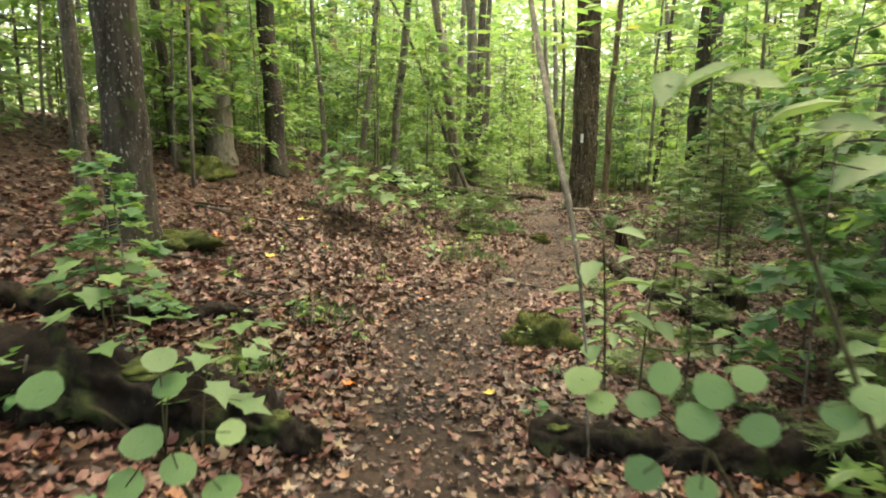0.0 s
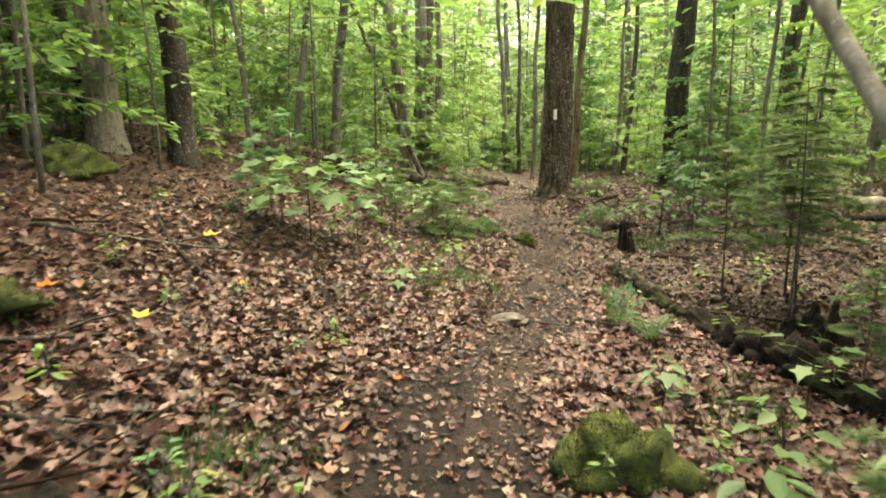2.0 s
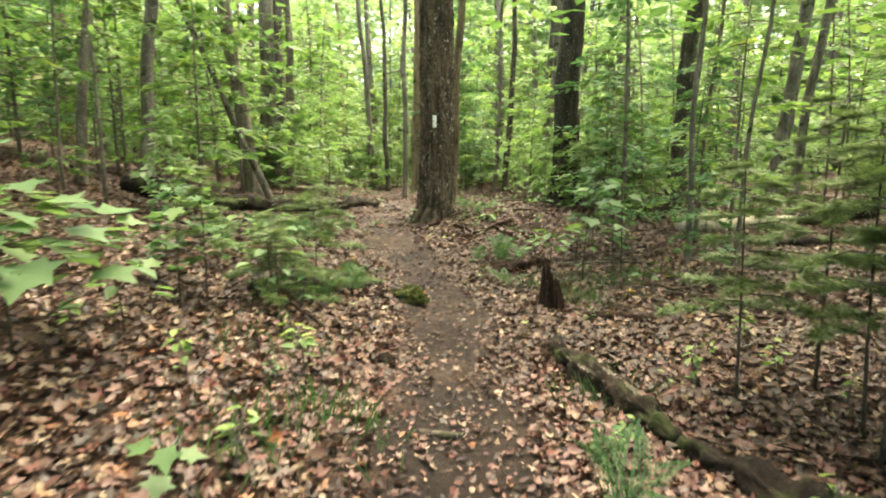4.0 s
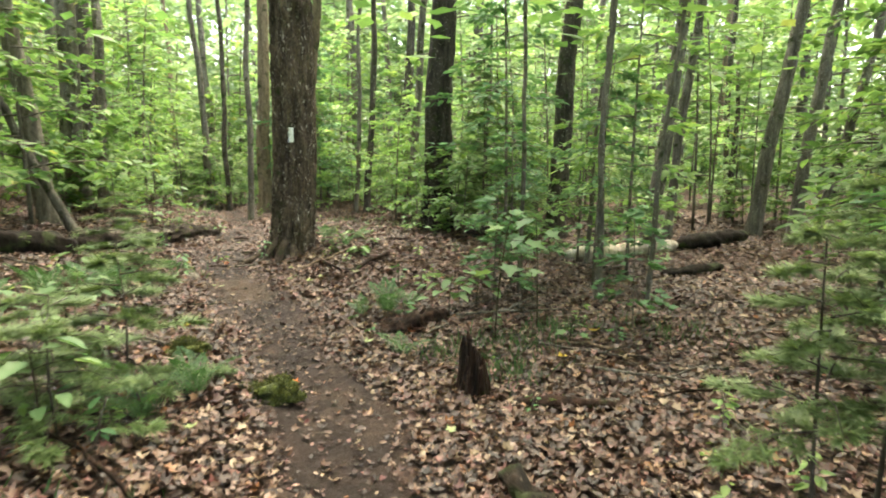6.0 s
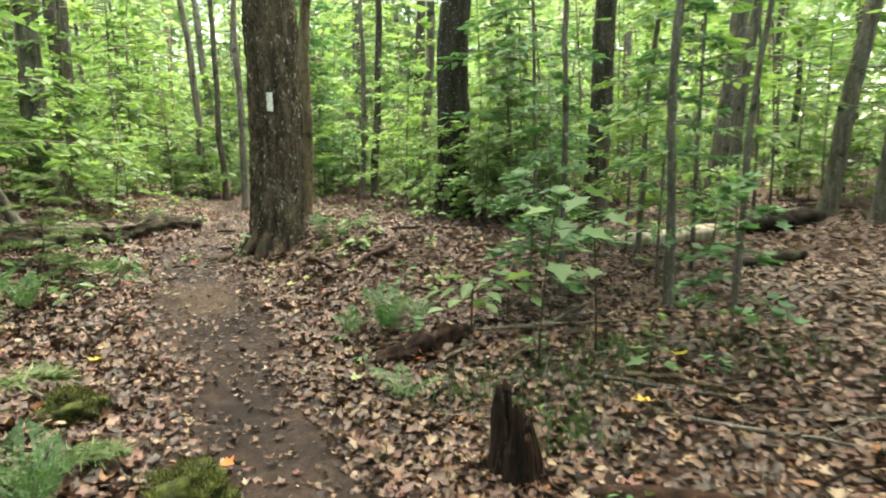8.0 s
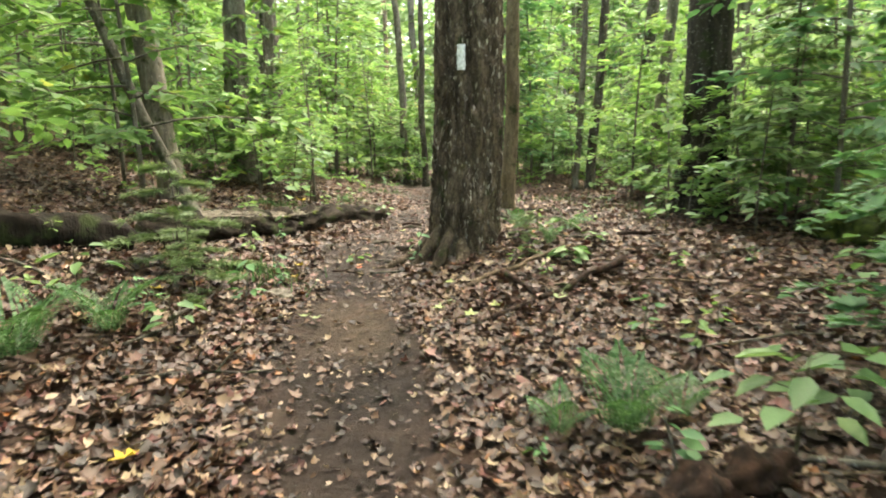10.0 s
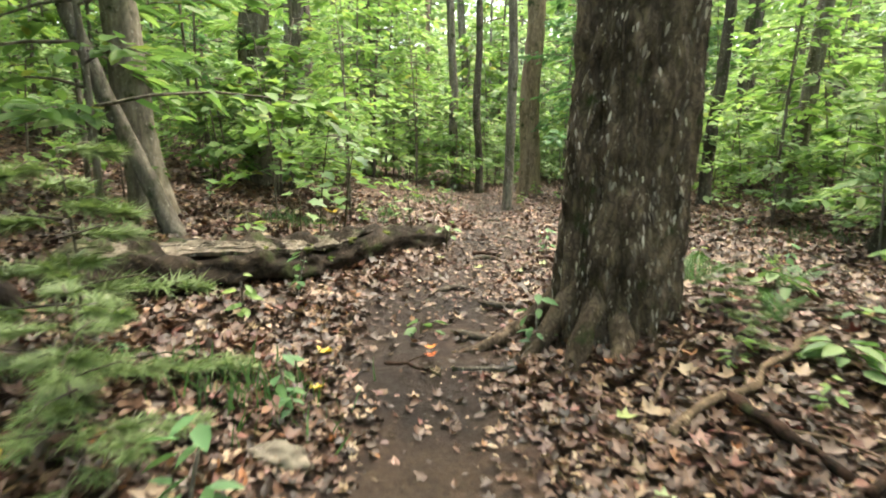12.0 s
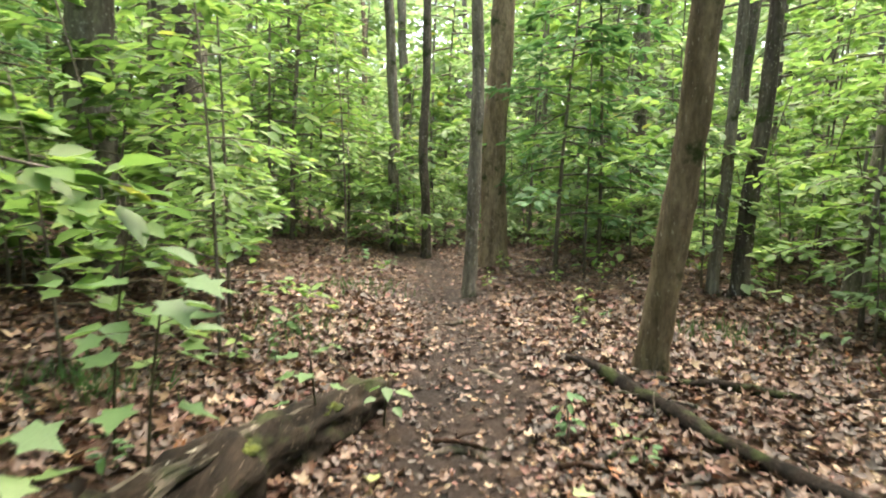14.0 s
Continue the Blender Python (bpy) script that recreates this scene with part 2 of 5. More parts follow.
def put(name, me, parent=None, label="", m=None):
    ob = new(name, me)
    if parent:
        ob.parent = parent
    if m is not None:
        ob.matrix_basis = m
    if label:
        tagged(ob, label)
    return ob


def scatter_mesh(name, template, tris, places, turns, sizes, mats):
    """Many small leaves in one mesh. turns: rotation matrices (n, 3, 3)."""
    t = np.array(template, float)
    v = np.einsum("nij,kj->nki", turns, t) * np.asarray(sizes)[:, None, None] + np.asarray(places)[:, None, :]
    count, k = v.shape[0], v.shape[1]
    f = np.array(tris)[None] + (np.arange(count) * k)[:, None, None]
    f = f.reshape(-1, 3)
    me = bpy.data.meshes.new(name)
    me.vertices.add(count * k)
    me.vertices.foreach_set("co", v.reshape(-1))
    me.loops.add(f.size)
    me.loops.foreach_set("vertex_index", f.reshape(-1).astype(np.int32))
    me.polygons.add(len(f))
    me.polygons.foreach_set("loop_start", np.arange(0, f.size, 3, dtype=np.int32))
    me.polygons.foreach_set("loop_total", np.full(len(f), 3, dtype=np.int32))
    for m in mats:
        me.materials.append(m)
    me.polygons.foreach_set("use_smooth", np.ones(len(f), bool))
    me.update(calc_edges=True)
    return me


def turns_from(normal, heading, rng):
    """Leaf frames: z along the normal, x along the heading."""
    z = normal / np.linalg.norm(normal, axis=1, keepdims=True)
    x = heading - (heading * z).sum(1, keepdims=True) * z
    x /= np.linalg.norm(x, axis=1, keepdims=True) + 1e-9
    return np.stack([x, np.cross(z, x), z], -1)


# leaf shapes, one unit long from the stalk at 0
OVAL = [(0, 0, 0), (0.3, 0.24, 0.06), (0.68, 0.2, 0.05), (1, 0, -0.05), (0.68, -0.2, 0.05), (0.3, -0.24, 0.06)]
OVAL_T = [(0, 3, 1), (1, 3, 2), (0, 5, 3), (5, 4, 3)]
ROUND = [(0.5, 0, 0.0)] + [(0.5 + 0.5 * math.cos(a) * (1 + 0.05 * math.cos(3 * a)), 0.44 * math.sin(a), 0.03 * math.cos(2 * a)) for a in np.linspace(math.pi, -math.pi, 11)[:-1]]
ROUND_T = [(0, i + 1, (i + 1) % 10 + 1) for i in range(10)]
MAPLE = [(0.35, 0, -0.02), (0, 0, 0), (0.02, -0.3, 0.04), (0.24, -0.28, 0.0), (0.44, -0.5, 0.05), (0.55, -0.2, 0), (1, 0, 0.06), (0.55, 0.2, 0), (0.44, 0.5, 0.05), (0.24, 0.28, 0.0), (0.02, 0.3, 0.04)]
MAPLE_T = [(0, i, i % 10 + 1) for i in range(1, 11)]
DIAMOND = [(0, 0, 0), (0.5, 0.27, 0.05), (1, 0, -0.04), (0.5, -0.27, 0.05)]
DIAMOND_T = [(0, 2, 1), (0, 3, 2)]
BLADE = [(0, 0.05, 0), (0, -0.05, 0), (1, 0, 0)]
BLADE_T = [(0, 1, 2)]


def tube(points, radii, sides=10, rough=0.0, grain=6.0, seed=0, close=True, flat=1.0, ridge=0.0):
    """A rough tapered limb along a line of points. Returns verts, faces."""
    pts = [Vector(p) for p in points]
    verts, faces = [], []
    side, along = None, 0.0
    for i, (c, r) in enumerate(zip(pts, radii)):
        along += (c - pts[max(i - 1, 0)]).length
        ahead = (pts[min(i + 1, len(pts) - 1)] - pts[max(i - 1, 0)]).normalized()
        if side is None:
            side = ahead.cross(Vector((0, 1, 0.01)) if abs(ahead.y) < 0.9 else Vector((1, 0, 0))).normalized()
        side = (side - ahead * side.dot(ahead)).normalized()
        up = ahead.cross(side)
        for k in range(sides):
            a = 2 * math.pi * k / sides
            d = side * math.cos(a) + up * math.sin(a) * flat
            q = c + d * r
            if rough:
                q += d * r * rough * (noise.noise(Vector((q.x * grain + seed, q.y * grain, q.z * grain))) + 0.5 * noise.noise(q * grain * 2.7) + (0.3 * noise.noise(q * grain * 6.5) if rough > 0.25 else 0))
            if ridge:
                u, w = math.cos(a) * r, math.sin(a) * r
                q += d * ridge * (1.2 - 3.4 * abs(noise.noise(Vector((u * 17 + seed, w * 17, along * 3.4)))) + 0.8 * noise.noise(Vector((u * 42, w * 42, along * 15))))
            verts.append(q)
    for i in range(len(pts) - 1):
        for k in range(sides):
            a, b = i * sides + k, i * sides + (k + 1) % sides
            faces.append((a, b, b + sides, a + sides))
    if close:
        faces += [tuple(range(sides - 1, -1, -1)), tuple(range((len(pts) - 1) * sides, len(pts) * sides))]
    return verts, faces


def join(*meshes):
    verts, faces = [], []
    for v, f in meshes:
        k = len(verts)
        verts += list(v)
        faces += [tuple(i + k for i in q) for q in f]
    return verts, faces


# ---- the ground, one sheet ----
def grid_axis(lo, hi, fine_lo, fine_hi, step):
    mid = np.arange(fine_lo, fine_hi + 1e-6, step)
    out = [fine_hi]
    while out[-1] < hi:
        out.append(out[-1] + max(step, (out[-1] - fine_hi) * 0.25 + step))
    out2 = [fine_lo]
    while out2[-1] > lo:
        out2.append(out2[-1] - max(step, (fine_lo - out2[-1]) * 0.25 + step))
    return np.concatenate([out2[:0:-1], mid, out[1:]])


def build_ground():
    xs, ys = grid_axis(-900, 900, -8, 8, 0.08), grid_axis(-900, 900, -17, 13, 0.08)
    X, Y = np.meshgrid(xs, ys)
    Z = ground_z(X, Y)
    rng = np.random.default_rng(3)
    near = (np.abs(X) < 8) & (Y > -17) & (Y < 13)
    Z = Z + near * rng.normal(0, 0.006, Z.shape)
    nx, ny = len(xs), len(ys)
    v = np.stack([X, Y, Z], -1).reshape(-1, 3)
    i = np.arange((ny - 1) * nx).reshape(ny - 1, nx)[:, :-1].reshape(-1)
    f = np.stack([i, i + 1, i + nx + 1, i + nx], -1)
    me = bpy.data.meshes.new("ground")
    me.vertices.add(len(v))
    me.vertices.foreach_set("co", v.reshape(-1))
    me.loops.add(f.size)
    me.loops.foreach_set("vertex_index", f.reshape(-1).astype(np.int32))
    me.polygons.add(len(f))
    me.polygons.foreach_set("loop_start", np.arange(0, f.size, 4, dtype=np.int32))
    me.polygons.foreach_set("loop_total", np.full(len(f), 4, dtype=np.int32))
    me.polygons.foreach_set("use_smooth", np.ones(len(f), bool))
    me.materials.append(SOIL)
    me.update(calc_edges=True)
    edge = 0.38 + 0.11 * np.sin(2.3 * Y) + 0.08 * np.sin(7.1 * Y + 1 + 4 * X)
    w = np.clip((edge - off_trail(X, Y)) / 0.3 + 0.5, 0, 1)
    a = me.attributes.new("trodden", "FLOAT", "POINT")
    a.data.foreach_set("value", w.reshape(-1).astype(np.float32))
    s = np.exp(-(((X + 0.71 + 0.08 * np.sin(5 * Y)) / 0.28) ** 4 + ((Y + 1.3) / 0.62) ** 4)) + 0.6 * np.exp(-(((X + 0.75) / 0.2) ** 2 + ((Y + 9.4) / 0.7) ** 2))
    a = me.attributes.new("sandy", "FLOAT", "POINT")
    a.data.foreach_set("value", (np.clip(s, 0, 1) * rng.uniform(0.55, 1.0, s.shape)).reshape(-1).astype(np.float32))
    tagged(new("ground", me), "forest floor of brown soil with a worn dirt footpath", "ground", kind="structure")


build_ground()


# ---- leaf litter ----
def litter(count, x_spread, y0, y1, template, tris, size, seed, name):
    rng = np.random.default_rng(seed)
    y = rng.uniform(y0, y1, count)
    x = rng.uniform(*x_spread, count) if isinstance(x_spread, tuple) else np.interp(y, TRAIL_Y, TRAIL_X) + rng.normal(0, 1, count) * x_spread
    d = off_trail(x, y)
    clump = np.sin(1.7 * x + 2.2 * y) * np.sin(2.9 * y - 1.1 * x)
    bare = np.clip((d - 0.18 - 0.1 * np.sin(2.3 * y) - 0.06 * np.sin(5.9 * y + 3 * x)) / 0.36, 0.13 + 0.12 * (y < -7) + 0.14 * np.clip(clump, 0, 1) + 0.08 * np.clip(y - 0.4, 0, 1), 1.0)
    bare = bare * (1 - 0.75 * np.exp(-(((x + 0.71) / 0.3) ** 4 + ((y + 1.3) / 0.6) ** 4)))
    keep = rng.uniform(0, 1, count) < bare
    x, y, d = x[keep], y[keep], d[keep]
    m = len(x)
    normal = np.stack([rng.normal(0, 0.36, m), rng.normal(0, 0.36, m), np.ones(m)], -1)
    a = rng.uniform(0, 2 * np.pi, m)
    turn = turns_from(normal, np.stack([np.cos(a), np.sin(a), 0 * a], -1), rng)
    s = rng.uniform(*size, m) * np.where(d < 0.4, 0.75, 1)
    lift = 0.012 + rng.uniform(0, 0.03, m) * (d > 0.4)
    centre = np.stack([x, y, ground_z(x, y) + lift], -1) - turn[:, :, 0] * (s * 0.5)[:, None]
    me = scatter_mesh(name, template, tris, centre, turn, s, [LITTER, LITTER_RED])
    red = rng.uniform(0, 1, m) < np.clip((-5.0 - y) / 4.0, 0.15, 0.95) * (0.75 + 0.25 * np.sin(1.1 * x + 0.6 * y))
    me.polygons.foreach_set("material_index", np.repeat(red, len(tris)).astype(np.int32))
    return me


curled = lambda shape, k: [(a, b, c + k * (b * b * 4 + (a - 0.5) ** 2)) for a, b, c in shape]
for seed, (count, spread, y0, y1, shape, tris, size) in enumerate([
        (46000, 2.2, -16, 6, curled(MAPLE, 0.32), MAPLE_T, (0.035, 0.095)), (30000, 2.2, -16, 6, curled(MAPLE, -0.25), MAPLE_T, (0.03, 0.085)),
        (64000, 2.4, -16, 12, curled(OVAL, 0.4), OVAL_T, (0.025, 0.07)), (60000, 5.5, -16, 16, OVAL, OVAL_T, (0.045, 0.09)), (15000, 0.36, -16, 10, curled(OVAL, 0.3), OVAL_T, (0.015, 0.045)), (4000, 0.4, -16, 8, curled(MAPLE, 0.25), MAPLE_T, (0.04, 0.075)), (26000, (2.2, 10.0), -8, 4, curled(OVAL, 0.3), OVAL_T, (0.05, 0.1))]):
    tagged(new("leaf_litter", litter(count, spread, y0, y1, shape, tris, size, seed, "leaf_litter")),
           "brown and tan fallen leaves covering the forest floor", "leaf litter", kind="stuff")


# ---- trees ----
def trunk_mesh(name, top, r0, r1, height, mat, sides=14, rings=26, flare=0.35, seed=0, rough=0.12, bend=0.0, roots=(), fused=(), ridge=0.006, kick=0.0):
    """A trunk from the origin to top (x, y offset at the height), with a flared foot and roots."""
    pts, rad = [], []
    for i in range(rings):
        u = (i / (rings - 1)) ** 1.6
        h = -0.25 + (height + 0.25) * u
        w = max(h, 0) / height
        sway = 0.0 if height > 16.5 else 0.035 * min(max(h, 0) / 1.5, 1.0)
        pts.append((kick * math.exp(-(max(h, 0) / 1.0) ** 2) + top[0] * w + sway * math.sin(1.15 * h + seed) + 0.4 * sway * math.sin(2.9 * h + 2 * seed) + bend * math.sin(math.pi * min(w * 1.6, 1)) * 0.3, top[1] * w + bend * 0.4 * math.sin(2.2 * w * math.pi), h))
        rad.append((r0 + (r1 - r0) * w) * (1 + flare * math.exp(-max(h, 0) / (r0 * 1.1 + 0.05))))
    made = [tube(pts, rad, sides, rough, 5, seed * 7.3, ridge=ridge)]
    for dx, dy, r in fused:
        made.append(tube([(q[0] + dx, q[1] + dy, q[2]) for q in pts], [r * k / r0 for k in rad], sides // 2, rough, 5, seed * 3.1, ridge=ridge))
    for ang, length, thick in roots:
        c, s = math.cos(radians(ang)), math.sin(radians(ang))
        line = [(c * (r0 * 0.75 + length * u), s * (r0 * 0.75 + length * u), 0.34 * (1 - u) ** 2.2 * (1 + thick * 3) - 0.03 - 0.05 * u) for u in np.linspace(0, 1, 9)]
        made.append(tube(line, [thick * (1.3 - 0.75 * u) for u in np.linspace(0, 1, 9)], 10, 0.3, 9, seed + ang, ridge=ridge * 0.7))
    v, f = join(*made)
    return mesh_from(name, v, f, [mat], True)


def crown_mesh(name, height, spread, count, size, seed, mat, base=0.55):
    rng = np.random.default_rng(seed)
    clumps = np.stack([rng.normal(0, spread * 0.5, 26), rng.normal(0, spread * 0.5, 26), rng.uniform(height * base, height * 1.05, 26)], -1)
    c = clumps[rng.integers(0, 26, count)] + rng.normal(0, 1, (count, 3)) * (0.85, 0.85, 0.4)
    normal = np.stack([rng.normal(0, 0.5, count), rng.normal(0, 0.5, count), np.ones(count)], -1)
    head = rng.normal(0, 1, (count, 3))
    return scatter_mesh(name, DIAMOND, DIAMOND_T, c, turns_from(normal, head, rng), rng.uniform(0.7, 1.2, count) * size, [mat])


CROWNS = [crown_mesh("crown", 13, 4.5, 205, 0.42, 40 + i, LEAF) for i in range(4)]
FAR_CROWNS = [crown_mesh("crown", 13, 4.5, 60, 0.42, 44 + i, LEAF_HAZED, 0.5) for i in range(4)]
# out of view overhead, extra dense to shade the first stretch of trail
FULL_CROWNS = [crown_mesh("crown", 13, 5.5, 620, 0.45, 50 + i, LEAF) for i in range(2)]


def tree(x, y, dia, lean=(0, 0), mat=BARK_GREY, height=14, label="", bend=0.0, roots=(), sides=22, rings=60, crown=True, seed=None, name="tree", flare=0.35, z=None, rough=0.12, fused=(), ridge=0.006, kick=0.0):
    """lean: offset of the top, in metres per metre of height."""
    seed = int(abs(x * 37 + y * 91)) if seed is None else seed
    e = new(name)
    e.location = (x, y, gz(x, y) if z is None else z)
    tagged(e, label or "tall forest tree with grey bark standing in leaf litter", "tree", "trees of the wood")
    put("trunk", trunk_mesh("trunk", (lean[0] * height, lean[1] * height), dia / 2, dia * 0.2, height, mat, sides, rings, flare, seed, rough, bend, roots, fused, ridge, kick), e)
    if crown:
        rng = random.Random(seed)
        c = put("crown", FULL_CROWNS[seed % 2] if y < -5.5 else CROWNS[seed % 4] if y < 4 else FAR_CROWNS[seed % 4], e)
        c.location = (lean[0] * height * 0.9, lean[1] * height * 0.9, 0)
        c.rotation_euler = (0, 0, rng.uniform(0, 6.28))
        c.scale = (1, 1, height / 14)
    return e


# the tree with the white trail blaze
BLAZED = tree(0.12, 0.34, 0.52, (-0.005, 0.0), BARK_OAK, 17, "thick ridged grey-barked tree with a white trail mark", roots=((60, 0.25, 0.07), (110, 0.35, 0.09)), sides=140, rings=320, ridge=0.02, flare=0.08, rough=0.09, z=0.02, fused=((-0.2, 0.02, 0.125),), kick=-0.075)
for k, (ax, ay, bx, by, high, thick) in enumerate(((-0.2, 0.06, -0.78, 0.12, 0.34, 0.055), (-0.2, -0.02, -0.68, -0.2, 0.38, 0.052), (-0.14, -0.08, -0.5, -0.48, 0.36, 0.052), (-0.08, -0.1, -0.22, -0.54, 0.28, 0.05), (-0.55, 0.08, -0.98, -0.02, 0.06, 0.026))):
    line = []
    for u in np.linspace(0, 1, 14):
        x, y = ax + (bx - ax) * u - 0.05 * math.sin(3.1 * u + k) * u, ay + (by - ay) * u + 0.05 * math.sin(4.3 * u + 2 * k) * u
        floor_z = gz(0.12 + x, 0.34 + y) - 0.02
        line.append((x, y, floor_z + high * (1 - u) ** 2.0 + 0.03 * (1 - u) - 0.035 * u))
    put("root", mesh_from("root", *tube(line, [thick * (1.25 - 0.8 * u + 0.1 * math.sin(9 * u + k)) for u in np.linspace(0, 1, 14)], 16, 0.3, 9, k * 3.7, ridge=0.012), [BARK_OAK], True), BLAZED)
# loose scales of paler bark on the trunk
skin = [c.data for c in BLAZED.children if c.name.startswith("trunk")][0]
skin = BVHTree.FromPolygons([v.co for v in skin.vertices], [tuple(f.vertices) for f in skin.polygons])
rr = random.Random(5)
P, N, H, S = [], [], [], []
for k in range(6500):
    a, h = rr.uniform(0, 2 * math.pi), 3.6 * rr.random() ** 1.3
    out = Vector((math.cos(a), math.sin(a), 0))
    hit, normal, _, _ = skin.ray_cast(Vector((0, 0, h)) + out * 0.8, -out)
    if hit is None or noise.noise(Vector((a * 3, h * 2.2, 4))) < rr.uniform(-0.45, 0.4):
        continue
    P.append(hit + normal * 0.002)
    N.append(normal + Vector((rr.gauss(0, 0.12), rr.gauss(0, 0.12), 0.1)))
    H.append((rr.gauss(0, 0.16), rr.gauss(0, 0.16), 1))
    S.append(0.014 + 0.04 * rr.random() ** 2)
P, N, H = (np.array([tuple(q) for q in w]) for w in (P, N, H))
scale_shape = [(0.55, 0.03, 0.14), (-0.2, 0.04, -0.05), (0.15, 0.11, 0.0), (0.75, 0.19, 0.06), (1.1, -0.02, 0.1), (0.8, -0.12, 0.06), (0.25, -0.15, 0.0)]
tagged(put("loose_bark", scatter_mesh("loose_bark", scale_shape, [(0, i, i % 6 + 1) for i in range(1, 7)], P, turns_from(N, H, None), S, [BARK_SCALE]), BLAZED, "small pale flaking scales of bark"), kind="stuff")
b = []
for i in range(9):
    for k in range(5):
        u, w = i / 8, k / 4 - 0.5
        edge = 0.004 * math.sin(i * 2.1 + k)
        b.append((w * 0.066 + edge, -0.262 + 0.03 * w * w * 2, 1.68 + 0.2 * (u - 0.5)))
mark = put("trail_mark", mesh_from("trail_mark", b, [(i * 5 + k, i * 5 + k + 1, i * 5 + k + 6, i * 5 + k + 5) for i in range(8) for k in range(4)], [PAINT], True), BLAZED, "worn white painted trail blaze")
mark.location = (-0.12, -0.005, 0.08)

TREES = [
    # x, y, diameter, lean x, lean y, bark, height, bend
    (2.93, 2.5, 0.54, 0.025, -0.01, BARK_BLACK, 16, 0.0), (4.75, 1.2, 0.35, 0.055, -0.02, BARK_DARK, 13, 0),
    (3.2, 5.4, 0.2, 0.075, -0.03, BARK_GREY, 11, 0.1),
    (-1.19, 15.6, 0.27, -0.048, 0.02, BARK_GREY, 13, 0.2), (-0.75, 9.6, 0.15, -0.02, 0, BARK_DARK, 11, 0), (-1.25, 10.5, 0.19, -0.06, 0, BARK_GREY, 12, 0.1),
    (6.0, 0.1, 0.25, 0.085, -0.03, BARK_GREY, 13, 0.1), (6.75, 0.6, 0.17, 0.09, -0.03, BARK_GREY, 13, 0.1), (8.8, 0.6, 0.27, 0.13, -0.05, BARK_GREY, 13, 0.1),
    (8.9, -0.2, 0.22, 0.10, -0.04, BARK_GREY, 13, 0.1), (10.1, 0.3, 0.18, 0.2, -0.08, BARK_GREY, 12, 0), (10.3, 2.8, 0.17, 0.02, 0, BARK_DARK, 3.6, 0.1),
    (-5.25, -5.0, 0.34, -0.06, -0.01, BARK_BLACK, 13, 0.2), (-6.0, -5.5, 0.4, -0.05, 0, BARK_PALE, 13, 0), (-6.15, -6.55, 0.16, -0.13, 0, BARK_DARK, 10, 0.1),
    (-6.4, -5.3, 0.14, -0.11, 0, BARK_DARK, 10, 0), (-5.1, -3.2, 0.1, -0.07, 0, BARK_GREY, 8, 0.1), (-5.0, -1.4, 0.14, 0.09, 0, BARK_GREY, 10, 0.1), (-4.8, 0.4, 0.22, 0.085, 0, BARK_GREY, 12, 0.1),
    (-3.6, -10.65, 0.36, -0.01, 0, BARK_BLACK, 14, 0), (-4.75, -9.9, 0.13, -0.03, 0, BARK_DARK, 10, 0),
    (-0.32, 6.35, 0.14, 0.015, 0, BARK_GREY, 12, 0.0), (0.12, 8.0, 0.33, 0.008, 0, BARK_BROWN, 15, 0),
    (-3.4, 2.2, 0.29, -0.13, 0.0, BARK_PALE, 12, 0), (-3.0, 1.75, 0.13, -0.42, 0.0, BARK_GREY, 6, 0.0), (-3.6, 5.3, 0.4, -0.01, 0, BARK_GREY, 14, 0), (-3.2, 5.5, 0.2, 0.02, 0, BARK_GREY, 12, 0), (-3.74, 7.6, 0.36, 0.01, 0, BARK_DARK, 13, 0),
    (8.4, 14.5, 0.5, 0.06, 0, BARK_GREY, 14, 0), (0.68, 3.75, 0.19, 0.03, -0.19, BARK_BROWN, 12, 0.0), (2.3, 5.75, 0.16, 0.05, 0, BARK_DARK, 10, 0), (2.05, 5.8, 0.11, 0.035, 0, BARK_GREY, 9, 0),
    # added for their shade on the trail's start, mostly out of view
    (3.9, -7.3, 0.17, 0.02, 0, BARK_GREY, 13, 0.1), (5.3, -8.9, 0.22, 0.0, 0, BARK_DARK, 14, 0.1), (4.6, -10.6, 0.15, 0.03, 0, BARK_GREY, 13, 0.1), (6.6, -6.2, 0.26, 0.02, 0, BARK_DARK, 14, 0), (3.4, -12.4, 0.12, 0.04, 0, BARK_DARK, 12, 0.1), (7.6, -9.6, 0.2, 0, 0, BARK_GREY, 14, 0), (-4.6, -13.6, 0.2, -0.02, 0, BARK_GREY, 13, 0), (-6.8, -11.2, 0.2, 0, 0, BARK_DARK, 14, 0), (2.6, -16.5, 0.25, 0, 0, BARK_GREY, 14, 0), (-2.4, -18.0, 0.3, 0, 0, BARK_GREY, 14, 0), (-6.5, -16.0, 0.3, 0, 0, BARK_DARK, 14, 0), (5.8, -14.2, 0.2, 0, 0, BARK_GREY, 14, 0),
    (3.05, -2.8, 0.075, 0.005, 0, BARK_GREY, 7, 0.08), (2.4, -2.15, 0.055, -0.02, 0, BARK_GREY, 6, 0.1), (4.26, -0.66, 0.065, 0.05, -0.02, BARK_GREY, 7, 0.05), (3.6, -2.95, 0.055, 0.06, -0.02, BARK_GREY, 6, 0.06),
]
for x, y, dia, lx, ly, mat, height, bend in TREES:
    word = {BARK_BLACK: "black-barked", BARK_DARK: "dark-barked", BARK_GREY: "grey-barked", BARK_PALE: "pale smooth-barked", BARK_BROWN: "brown-barked"}[mat]
    tree(x, y, dia, (lx, ly), mat, height, f"{'slender' if dia < 0.22 else 'tall'} {word} forest tree standing in leaf litter", bend)

